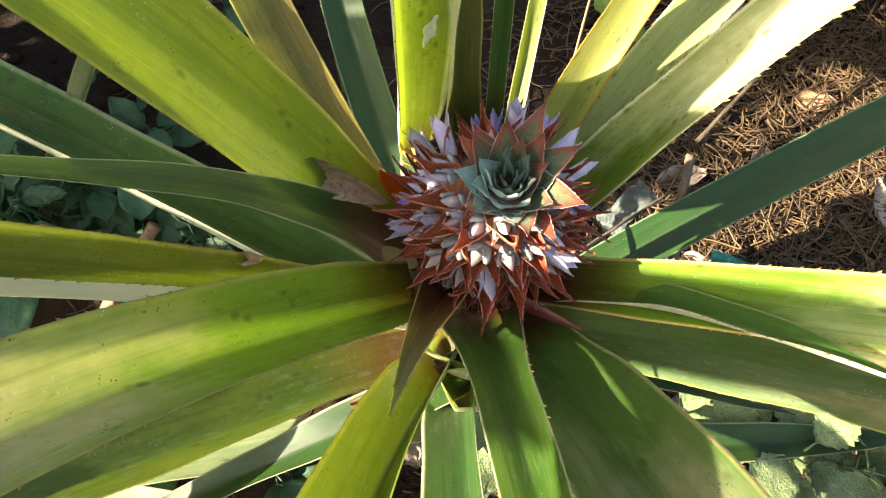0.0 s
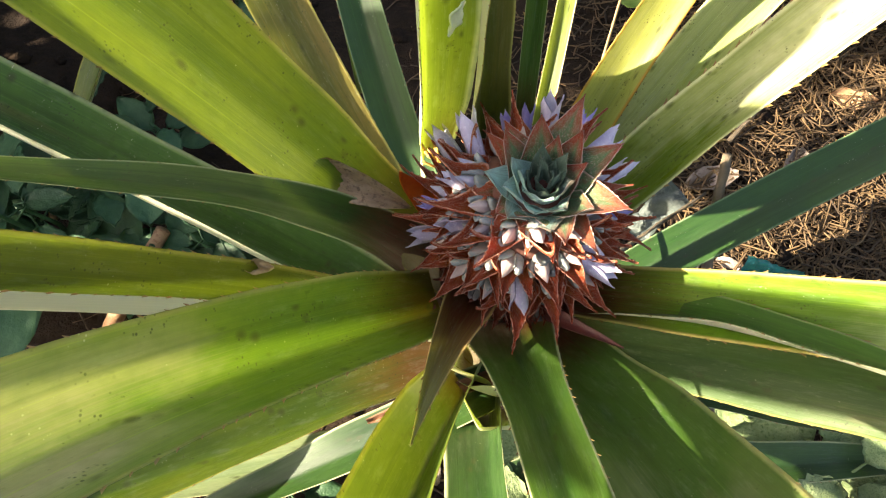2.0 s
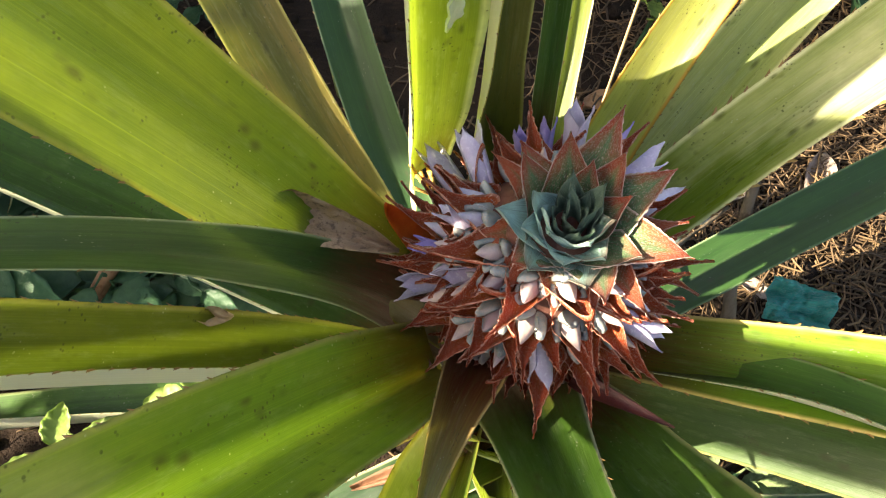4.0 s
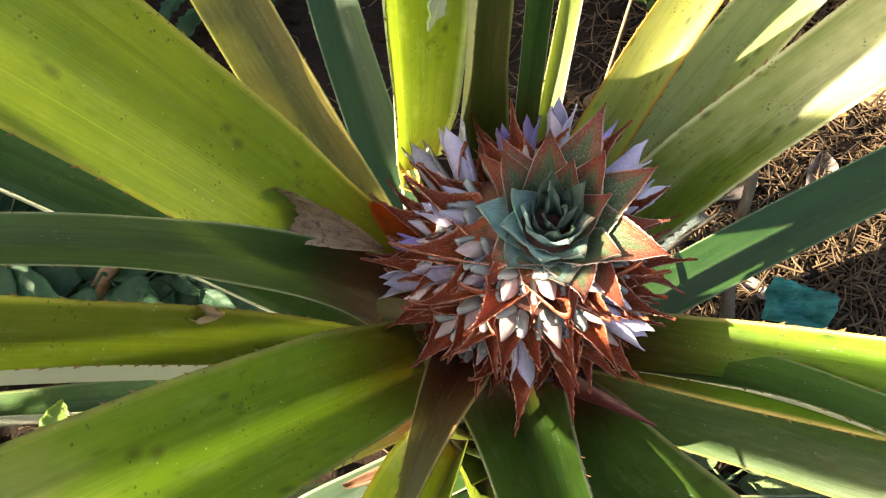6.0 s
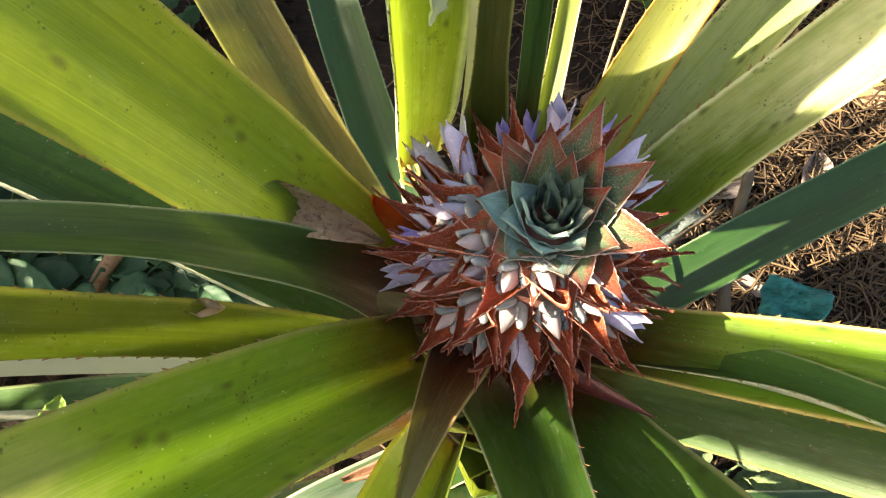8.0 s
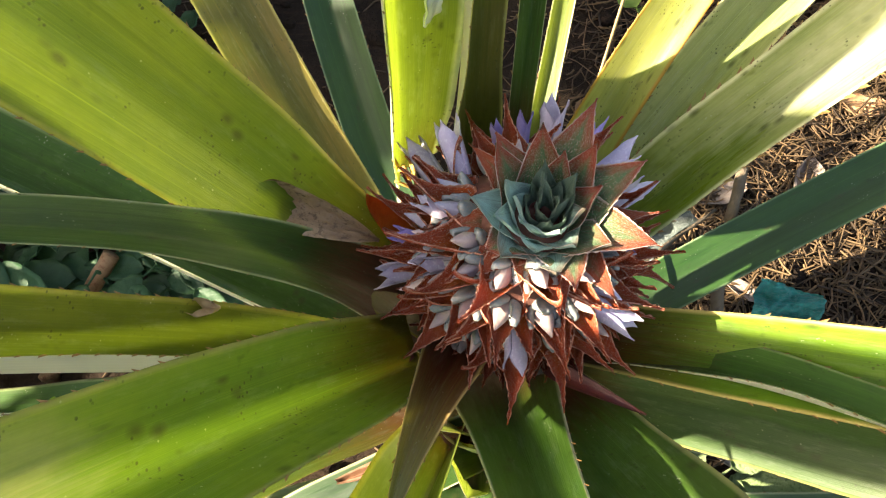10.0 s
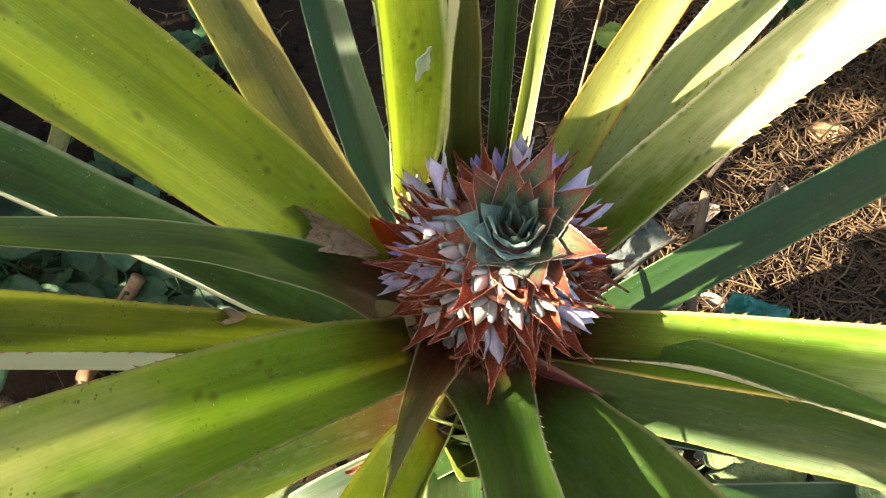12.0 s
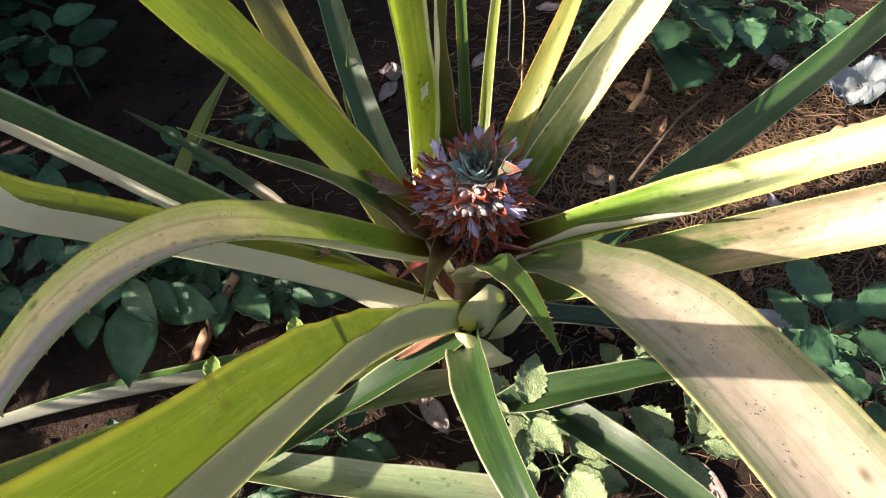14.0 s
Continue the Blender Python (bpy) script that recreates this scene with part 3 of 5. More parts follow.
blade("deep", "dark green leaf with whitish underside", 0.0326, -0.0090, (168.4, 4.6, 4.9), (35.0, 22.4, -24.8, -3.6), 0.0509, 0.880, (-25.8, -5.0, 14.1), 1.21, sag=0, keel=1.6)
blade("deep_red", "narrow dark green leaf with a fine tip", 0.0298, 0.1655, (189.2, 49.2, -2.2), (82.1, -55.2, 3.7, 27.2), 0.0208, 0.292, (13.8, -0.9, -1.8), 0.16, 0.7, flare=(0.7, 0.06, 0.08))
blade("olive", "olive leaf with spiny margin and white underside", 0.0324, 0.0793, (195.1, 39.1, 3.3), (49.7, 17.1, -24.7, -3.3), 0.0320, 0.777, (-30.4, 35.6, 13.2), 1.46, 1.7, sag=0, keel=1.6, taper=4.2, sway=(0.372, 0.09, (0, 0.047, 0.047)))
blade("arch", "broad arching yellow-green leaf", 0.0440, 0.2166, (226.7, 28.9, 31.3), (49.5, 50.9, -57.4, -39.3), 0.0376, 0.412, (-5.7, 63.1, -24.6), 0.88, 1.3, sag=-0.15, keel=1.6)
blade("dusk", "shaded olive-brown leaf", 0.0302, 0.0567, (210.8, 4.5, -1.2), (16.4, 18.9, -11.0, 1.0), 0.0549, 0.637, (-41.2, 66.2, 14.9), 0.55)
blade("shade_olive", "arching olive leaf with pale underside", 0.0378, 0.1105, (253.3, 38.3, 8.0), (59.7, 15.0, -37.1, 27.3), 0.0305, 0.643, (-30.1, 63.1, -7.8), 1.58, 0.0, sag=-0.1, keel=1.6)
blade("green", "short green leaf with pale margin", 0.0200, 0.1591, (277.0, 15.5, -16.9), (67.2, -16.7, -14.6, 9.3), 0.0238, 0.381, (-10.8, 2.4, -1.6), 0.56, 1.2, sag=-0.3, keel=1.6, flare=(0.75, 0.06, 0.10))
blade("bronze_tip", "broad drooping green leaf, bronzed by sun", 0.0279, 0.1919, (295.2, -14.7, -13.2), (60.1, -0.5, -55.5, -23.5), 0.0424, 0.608, (7.1, -31.9, -14.6), 0.12, 0.9)
blade("red_flush", "long dark green leaf flushed reddish", 0.0316, 0.1361, (338.6, -25.6, -4.5), (45.8, 18.2, -17.6, -0.3), 0.0342, 0.800, (-56.6, -4.9, 3.6), 0.20)
blade("deep", "narrow green leaf with pale rim and red base", 0.0212, 0.1678, (342.0, -29.6, -8.8), (61.0, -22.8, -4.7, 19.2), 0.0236, 0.228, (1.9, 32.2, 3.4), 0.37, 1.3)
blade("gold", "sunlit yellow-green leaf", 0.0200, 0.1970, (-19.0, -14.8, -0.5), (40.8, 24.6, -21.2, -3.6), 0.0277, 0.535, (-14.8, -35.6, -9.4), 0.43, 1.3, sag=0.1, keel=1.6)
blade("teal", "long blue-green leaf low over the soil", 0.0259, 0.0473, (34.0, -26.2, -3.0), (14.2, 52.6, 3.9, 6.2), 0.0335, 0.769, (-4.9, -27.1, -6.3), 0.22)
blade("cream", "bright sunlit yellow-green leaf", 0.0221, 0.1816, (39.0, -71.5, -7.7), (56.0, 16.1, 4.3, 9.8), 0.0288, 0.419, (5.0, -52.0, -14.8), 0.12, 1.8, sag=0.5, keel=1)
blade("orange_rim", "olive leaf with orange rim", 0.0196, 0.1907, (68.7, -41.9, -4.4), (37.1, 26.2, 10.6, 13.1), 0.0237, 0.273, (-12.4, -28.2, -4.3), 0.24)
blade("pale_olive", "dull olive-green leaf with a pale rim", 0.0212, 0.1864, (52.2, -17.7, -0.6), (35.0, 5.0, -10.7, 2.3), 0.0280, 0.519, (0.6, -0.3, -0.0), 0.35)
blade("yellow", "yellow-olive upright leaf with a silk patch", 0.0736, 0.2032, (129.1, 2.1, -0.2), (101.6, -38.6, -4.5, -0.5), 0.0400, 0.532, (-25.1, 8.8, 4.5), 0.39)
blade("brown", "dark bronze upright leaf", 0.0259, 0.1421, (112.9, 14.3, 0.7), (74.5, 48.6, -14.8, -5.6), 0.0250, 0.378, (-16.7, -32.5, -2.4), 0.32)
blade("green", "upright green leaf, darkened for shade with yellow rim", 0.0213, 0.2130, (91.8, -5.9, -0.6), (72.6, -9.3, -19.1, 0.1), 0.0081, 0.622, (-6.0, -2.6, -0.1), 0.35)
blade("yellow", "pale yellow-green upright leaf", 0.0236, 0.1822, (82.5, 6.1, -5.4), (49.9, -89.3, -62.0, -19.9), 0.0096, 0.536, (-6.2, -1.7, 0.1), 0.36)
blade("brown", "bronze-green upright leaf", 0.0311, 0.0571, (142.7, -26.0, -1.6), (49.4, 24.0, -15.0, -0.1), 0.0331, 0.665, (3.5, 6.8, 1.2), 0.19)
# the darker skin takes the place of shade on this leaf
blade("teal", "upright green leaf, darkened for shade", 0.0270, 0.0380, (127.5, -35.7, 1.7), (35.7, 9.7, -17.0, -0.5), 0.0318, 0.583, (9.1, -3.8, -1.9), 0.34)
blade("lower", "hanging green lower leaf darkened for shade", 0.0244, 0.0666, (262.8, 46.6, -2.1), (69.7, -57.8, -43.1, -8.9), 0.0406, 0.398, (-41.5, -4.2, 9.9), 0.51, neck=0.07)
blade("deep", "dark low leaf with whitish underside", 0.0231, 0.0033, (189.2, 1.9, 2.6), (8.9, -17.2, -17.1, 1.1), 0.0406, 0.713, (-37.4, -27.2, -0.0), 0.91, sag=0, keel=1.6, neck=0.07)
blade("inner", "short bronze inner leaf", 0.0199, 0.2314, (244.5, 26.2, -6.9), (41.7, -26.1, -11.0, 9.0), 0.0139, 0.093, (-1.9, 30.1, 14.1), 0.52, flare=(0.6, 0.03, 0.05))


def free_blade(skin, label, a, b, width, rise, roll=0.0, taper=2.4, parent=plant, spiny=0.8, twist=0.0):
    """A strap leaf that springs from a and ends at b, bowed upwards by rise metres."""
    LEAF_NO[0] += 1
    n = 40
    a, b = np.array(a), np.array(b)
    s = np.linspace(0, 1, n)
    C = a + (b - a) * s[:, None] + np.array([0, 0, 1]) * (4 * rise * s * (1 - s))[:, None]
    T = np.gradient(C, axis=0)
    T /= np.linalg.norm(T, axis=1)[:, None]
    S = np.cross(T, [0, 0, 1])
    S /= np.linalg.norm(S, axis=1)[:, None]
    N = np.cross(S, T)
    turn = np.radians(roll + twist * np.clip((0.76 - s) / 0.16, 0, 1))[:, None]
    c, sn = np.cos(turn), np.sin(turn)
    along = np.concatenate([[0], np.cumsum(np.linalg.norm(np.diff(C, axis=0), axis=1))])
    half = width / 2 * np.clip(1 - s**taper, 0, 1) ** 0.9 * np.minimum(1, 0.30 + 6 * s)
    frames = (along, C, T, c * S + sn * N, c * N - sn * S, np.maximum(half, 0.0006))
    leaf = child("leaf", blade_mesh("leaf", frames, skin, LEAF_NO[0], 0.3), parent, label)
    if spiny:
        child("spiny_margin", margin_mesh(frames, LEAF_NO[0], 0.3, 0.0009 * spiny), leaf)
    return leaf


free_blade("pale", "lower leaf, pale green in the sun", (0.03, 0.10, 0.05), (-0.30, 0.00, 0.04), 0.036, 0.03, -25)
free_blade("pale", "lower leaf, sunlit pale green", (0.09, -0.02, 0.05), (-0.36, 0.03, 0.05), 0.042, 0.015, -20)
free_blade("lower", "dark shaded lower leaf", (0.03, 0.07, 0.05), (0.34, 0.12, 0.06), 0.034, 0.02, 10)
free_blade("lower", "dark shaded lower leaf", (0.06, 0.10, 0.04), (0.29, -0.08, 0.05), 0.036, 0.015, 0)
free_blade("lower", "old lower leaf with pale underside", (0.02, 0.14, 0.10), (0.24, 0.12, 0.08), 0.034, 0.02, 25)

# short broad sheaths that close round the stem
for at, end, wide, roll, skin in (((0.028, 0.118, 0.11), (0.037, 0.093, 0.238), 0.052, 0, "pale_olive"), ((0.012, 0.126, 0.11), (-0.004, 0.104, 0.230), 0.036, 10, "pale_olive"), ((0.030, 0.116, 0.05), (0.018, 0.082, 0.182), 0.056, 0, "pale_olive"), ((0.050, 0.135, 0.08), (0.070, 0.104, 0.200), 0.044, -10, "pale_olive")):
    free_blade(skin, "pale leaf sheath folded round the heart", at, end, wide, -0.004, roll, spiny=0)


# unseen plant added beside the bed; its tallest leaves shade the low leaves
shade_plant = tagged(new("pineapple_plant"), "unseen pineapple plant added beside the bed to cast shade", "pineapple plant")
shade_plant.location = (-0.79, 0.20, 0)
for end, wide, rise, roll in (((-0.285, -0.081, 0.674), 0.025, 0.0, -40), ((-0.300, -0.066, 0.557), 0.027, 0.0, -40), ((-1.10, 0.36, 0.22), 0.036, 0.06, 0), ((-0.98, -0.14, 0.20), 0.036, 0.06, 0), ((-0.72, 0.56, 0.22), 0.036, 0.06, 0), ((-1.16, 0.04, 0.18), 0.034, 0.05, 0)):
    free_blade("olive", "olive strap leaf", (-0.79, 0.20, 0.0), end, wide, rise, roll, 9 if wide < 0.03 else 2.4, parent=shade_plant, twist=90 if wide < 0.03 else 0).location = HOME - shade_plant.location


def build_stem():
    bm = bmesh.new()
    rings = []
    for z, r in ((-0.03, 0.026), (0.05, 0.025), (0.12, 0.020), (0.17, 0.015), (0.23, 0.013)):
        rings.append([bm.verts.new((r * math.cos(k * math.tau / 16), r * math.sin(k * math.tau / 16), z)) for k in range(16)])
    for a, b in zip(rings, rings[1:]):
        for k in range(16):
            bm.faces.new((a[k], a[(k + 1) % 16], b[(k + 1) % 16], b[k]))
    child("stem", bm_mesh("stem", bm, STEM), plant, "short thick pale green stem")


build_stem()

# ---------------------------------------------------------------- flower head
CENTRE = Vector((0.0265, 0.1555, 0.250)) - HOME
GIRTH, TALL = 0.0300, 0.044


def on_head(az, lat, grow=0.0):
    """A place on the fruit's skin by azimuth and latitude in degrees, and the outward normal there."""
    a, b = radians(az), radians(lat)
    p = Vector((GIRTH * math.cos(b) * math.cos(a), GIRTH * math.cos(b) * math.sin(a), TALL * math.sin(b)))
    n = Vector((p.x / GIRTH**2, p.y / GIRTH**2, p.z / TALL**2)).normalized()
    return CENTRE + p + n * grow, n


def build_core():
    verts, faces, nu, nv = [], [], 32, 20
    for i in range(nv + 1):
        for j in range(nu):
            a, b = j / nu * 360, -89 + 178 * i / nv
            q = radians(a)
            p, n = on_head(a, b, 0.0012 * noise.noise(Vector((math.cos(q) * 3, math.sin(q) * 3, i * 0.3))))
            verts.append(p)
    for i in range(nv):
        for j in range(nu):
            faces.append((i * nu + j, i * nu + (j + 1) % nu, (i + 1) * nu + (j + 1) % nu, (i + 1) * nu + j))
    faces.append(tuple(range(nv * nu, nv * nu + nu)))
    return child("flower_head", link_mesh("flower_head", verts, faces, [CORE]), plant, "round red-brown flower head with lilac flowers")


head = build_core()


def scale_leaf(name, mat, base, out_dir, up_dir, length, width, curl, seed, cup=0.35, belly=0.30, n=11, fringe=0.0, thick=0.0006, point=0.85):
    """A pointed, cupped scale (bract or crown leaf): springs from base along out_dir, bends towards up_dir by curl radians."""
    rnd = random.Random(seed)
    d, u = Vector(out_dir).normalized(), Vector(up_dir)
    u = (u - d * u.dot(d)).normalized()
    side = d.cross(u).normalized()
    across = (-1, -0.86, -0.50, 0, 0.50, 0.86, 1)
    verts, uvs, faces = [], [], []
    c = Vector(base)
    rows = []
    wag, hook = rnd.uniform(-0.35, 0.35), rnd.uniform(-0.6, 1.0)
    for i in range(n):
        s = i / (n - 1)
        a = curl * s + hook * max(0, s - 0.6) * 2
        t = d * math.cos(a) + u * math.sin(a) + side * wag * s
        nm = u * math.cos(a) - d * math.sin(a)
        if i:
            c = c + t * (length / (n - 1))
        w = width / 2 * (0.70 + 0.30 * math.sin(min(1, s / belly) * math.pi / 2)) * (1 - max(0, s - belly * 0.6) / (1 - belly * 0.6)) ** point
        rows.append((c.copy(), nm, max(w, 0.00025), s))
    for layer in (0, 1):
        for c, nm, w, s in rows:
            for q in across:
                jag = fringe * max(0, rnd.uniform(-0.6, 1)) * 0.0011 if abs(q) == 1 and 0.05 < s < 0.95 else 0
                hem = abs(q) == 1
                verts.append(c + side * (w * q + math.copysign(jag, q)) + nm * (w * cup * abs(q) ** 1.5 + 0.0004 * hem - layer * thick * (0.35 if hem else 1)))
                uvs.append((0.5 + q / 2, s))
    m = len(across)
    o = n * m
    for i in range(n - 1):
        for j in range(m - 1):
            a = i * m + j
            faces.append((a, a + 1, a + m + 1, a + m))
            faces.append((o + a, o + a + m, o + a + m + 1, o + a + 1))
        a = i * m
        faces.append((a, a + m, o + a + m, o + a))
        a = i * m + m - 1
        faces.append((a, o + a, o + a + m, a + m))
    return link_mesh(name, verts, faces, [mat], True, None, uvs)


def calyx_mesh(base, d, upd, length, width, seed, mat):
    """Three blunt fleshy sepals standing round the petals."""
    rnd = random.Random(seed)
    d = Vector(d).normalized()
    x = d.cross(upd).normalized()
    y = d.cross(x)
    spin = rnd.uniform(0, math.tau)
    verts, faces = [], []
    for p in range(3):
        mid = spin + p * math.tau / 3
        reach = length * rnd.uniform(0.80, 1.15)
        n, m, o = 8, 7, len(verts)
        lean = rnd.uniform(-0.05, 0.22)
        for layer in (0, 1):
            for i in range(n):
                s = i / (n - 1)
                r = width / 2 * (0.80 + 0.30 * math.sin(s * 2.0) + lean * s * s)
                wrap = 0.96 * (1 - 0.55 * max(0, s - 0.60) / 0.40)
                for j in range(m):
                    q = j / (m - 1) * 2 - 1
                    a = mid + q * wrap
                    rr = (r - layer * 0.0014) * (1.16 - 0.30 * abs(q))
                    verts.append(Vector(base) + d * reach * s * (1 - 0.16 * q * q * s) + (x * math.cos(a) + y * math.sin(a)) * rr)
        L = n * m
        for i in range(n - 1):
            for j in range(m - 1):
                a = o + i * m + j
                faces.append((a, a + 1, a + m + 1, a + m))
                faces.append((L + a, L + a + m, L + a + m + 1, L + a + 1))
            for j in (0, m - 1):
                a = o + i * m + j
                faces.append((a, a + m, L + a + m, L + a))
        e = o + (n - 1) * m
        for j in range(m - 1):
            faces.append((e + j, e + j + 1, L + e + j + 1, L + e + j))
    return link_mesh("calyx", verts, faces, [mat])


def bud_mesh(base, d, length, width, seed, mat):
    """A closed pointed bud with three twisted furrows."""
    rnd = random.Random(seed)
    d = Vector(d).normalized()
    x = d.orthogonal().normalized()
    y = d.cross(x)
    spin = rnd.uniform(0, math.tau)
    verts, faces, nu, nv = [], [], 18, 9
    for i in range(nv + 1):
        s = i / nv
        for j in range(nu):
            a = j / nu * math.tau
            lobe = 1 - 0.30 * abs(math.cos((a - spin) * 1.5 + 1.3 * s)) ** 6 * (1 - 0.5 * s)
            r = width / 2 * lobe * (0.95 + 0.15 * math.sin(s * 3.0)) * min(1, (1 - s) / 0.62) ** 0.85 + 0.0002
            verts.append(Vector(base) + d * length * s + (x * math.cos(a) + y * math.sin(a)) * r)
    for i in range(nv):
        for j in range(nu):
            faces.append((i * nu + j, i * nu + (j + 1) % nu, (i + 1) * nu + (j + 1) % nu, (i + 1) * nu + j))
    return link_mesh("bud", verts, faces, [mat])


def bloom(base, tip, width, seed, mat):
    """A tubular flower: three overlapping petals that spread a little at the mouth."""
    rnd = random.Random(seed)
    base, tip = Vector(base), Vector(tip)
    d = (tip - base).normalized()
    long = (tip - base).length
    x = d.orthogonal().normalized()
    y = d.cross(x)
    verts, faces = [], []
    spin = rnd.uniform(0, math.tau)
    for p in range(3):
        mid = spin + p * math.tau / 3
        reach = long * rnd.uniform(0.96, 1.12)
        spread = rnd.uniform(0.2, 1.2)
        n, m = 15, 7
        o = len(verts)
        for layer in (0, 1):
            for i in range(n):
                s = i / (n - 1)
                wrap = 1.22 * (1 - 0.94 * max(0, (s - 0.66) / 0.34) ** 1.5)
                r = width / 2 * (0.70 + 0.26 * math.sin(min(1, s / 0.7) * 1.57) + spread * max(0, s - 0.66) ** 1.4) - layer * 0.0004
                for j in range(m):
                    q = j / (m - 1) * 2 - 1
                    a = mid + q * wrap
                    rr = r * (1 + 0.06 * (p - 1) - 0.05 * q)
                    verts.append(base + d * (reach * s * (1 - 0.07 * q * q * s)) + (x * math.cos(a) + y * math.sin(a)) * rr)
        L = n * m
        for i in range(n - 1):
            for j in range(m - 1):
                a = o + i * m + j
                faces.append((a, a + 1, a + m + 1, a + m))
                faces.append((L + a, L + a + m, L + a + m + 1, L + a + 1))
            for j in (0, m - 1):
                a = o + i * m + j
                faces.append((a, a + m, L + a + m, L + a))
        e = o + (n - 1) * m
        for j in range(m - 1):
            faces.append((e + j, e + j + 1, L + e + j + 1, L + e + j))
    return link_mesh("flower", verts, faces, [mat])


FRUITLETS = []


def fruitlet(az, lat, size=1.0, sepal=None, petal=None, bud=True, bract=1.0, droop=0.25):
    """One eye of the fruit: a pointed bract below, three sepals and a closed flower in them."""
    i = len(FRUITLETS)
    rnd = random.Random(100 + i)
    base, o = on_head(az, lat)
    FRUITLETS.append(base)
    up = Vector((0, 0, 1))
    up_in = (up - o * up.dot(o)).normalized()
    side = o.cross(up_in).normalized()
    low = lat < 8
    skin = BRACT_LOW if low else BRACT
    foot = base - up_in * 0.0050
    long = rnd.uniform(0.0225, 0.0285) * bract * (0.62 if low else 1.0)
    down = (o - up_in * (droop + rnd.uniform(-0.12, 0.15)) + side * rnd.uniform(-0.2, 0.2)).normalized()
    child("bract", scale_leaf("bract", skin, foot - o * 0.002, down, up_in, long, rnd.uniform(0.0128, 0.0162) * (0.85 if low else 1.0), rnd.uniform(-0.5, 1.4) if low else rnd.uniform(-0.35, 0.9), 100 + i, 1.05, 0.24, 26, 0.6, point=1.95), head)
    for sg in (-1, 1):
        if rnd.random() < (0.95 if low else 0.75):
            d2 = (o + side * sg * 0.6 - up_in * rnd.uniform(-0.1, 0.3)).normalized()
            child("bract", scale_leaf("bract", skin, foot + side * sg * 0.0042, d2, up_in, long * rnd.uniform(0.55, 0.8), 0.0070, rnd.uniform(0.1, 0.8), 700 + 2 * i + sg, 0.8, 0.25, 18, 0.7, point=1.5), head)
    face = (o + up_in * rnd.uniform(-0.1, 0.12) + side * rnd.uniform(-0.15, 0.15)).normalized()
    wide = rnd.uniform(0.0078, 0.0094) * size
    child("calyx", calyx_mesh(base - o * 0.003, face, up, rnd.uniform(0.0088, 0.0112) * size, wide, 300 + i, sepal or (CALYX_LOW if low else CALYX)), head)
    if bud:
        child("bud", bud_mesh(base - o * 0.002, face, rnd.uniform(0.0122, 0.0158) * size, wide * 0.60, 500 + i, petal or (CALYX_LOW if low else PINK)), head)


def build_head():
    # the eyes on the open side, row by row from the crown down
    for az, lat in ((160, 48), (179, 54), (-168, 40), (-149, 56), (-128, 50), (-103, 54), (-76, 56), (-48, 52), (-18, 50), (15, 50)):
        fruitlet(az, lat, 1.0, petal=PINK if az < -20 else PETAL, droop=0.1)
    for az, lat in ((176, 30), (-160, 30), (-140, 34), (-119, 33), (-97, 36), (-72, 34), (-50, 35), (-29, 32), (-6, 30)):
        fruitlet(az, lat, 1.0, petal=PINK if -150 < az < -30 else PETAL, droop=0.2)
    for az, lat in ((163, 14), (-173, 13), (-152, 14), (-131, 16), (-109, 15), (-88, 17), (-64, 16), (-42, 13), (-20, 12), (3, 12)):
        fruitlet(az, lat, 0.95, bract=1.0)
    for az, lat in ((174, -5), (-163, -4), (-142, -3), (-120, -2), (-98, -3), (-76, -1), (-54, -3), (-31, -6), (-10, -6)):
        fruitlet(az, lat, 0.9, bud=False, bract=0.95)
    # the rest in a spiral round the far side and the foot
    gold = math.degrees(math.pi * (3 - math.sqrt(5)))
    for i in range(96):
        az, lat = i * gold, math.degrees(math.asin(-0.93 + 1.80 * (i + 0.5) / 96))
        p = on_head(az, lat)[0]
        if min((p - q).length for q in FRUITLETS) > 0.0086:
            fruitlet(az, lat, 0.95, bud=lat > 0, bract=1.0 if lat > -40 else 0.85, droop=0.25 if lat > 0 else -0.15)


build_head()


def flower(tip, base, width=0.0075, mat=PETAL):
    """An open flower from its calyx to its mouth."""
    t, b = Vector(tip) - HOME, Vector(base) - HOME
    child("flower", bloom(b + (b - t) * 0.35, t, width * 0.86, int(abs(tip[0] * 7e3) + tip[1] * 9e3), mat), head, "open lilac tubular flower" if mat is PETAL else "closed violet flower bud")


flower((-0.001, 0.1845, 0.2925), (0.0060, 0.1720, 0.281), 0.0088)
flower((-0.0145, 0.1885, 0.2735), (0.0005, 0.1700, 0.272), 0.0090)
flower((0.0325, 0.1915, 0.2960), (0.0325, 0.1820, 0.283), 0.0084)
flower((0.0600, 0.1850, 0.2850), (0.0480, 0.1750, 0.280), 0.0080)
flower((0.0685, 0.1830, 0.2660), (0.0560, 0.1710, 0.270), 0.0070)
flower((0.0670, 0.1580, 0.2670), (0.0540, 0.1530, 0.274), 0.0058, PETAL_DARK)
flower((0.0635, 0.1305, 0.2685), (0.0480, 0.1360, 0.273), 0.0088)
flower((0.0285, 0.1145, 0.2655), (0.0270, 0.1260, 0.269), 0.0082)
flower((-0.0170, 0.1395, 0.2670), (-0.0040, 0.1460, 0.262), 0.0086)
flower((-0.0140, 0.1520, 0.2750), (-0.0040, 0.1515, 0.272), 0.0060, PETAL_DARK)
flower((-0.0060, 0.1590, 0.2860), (0.0030, 0.1560, 0.281), 0.0060)
flower((-0.0050, 0.1390, 0.2790), (0.0050, 0.1430, 0.276), 0.0066)
flower((0.0480, 0.1940, 0.2850), (0.0430, 0.1800, 0.282), 0.0058, PETAL_DARK)
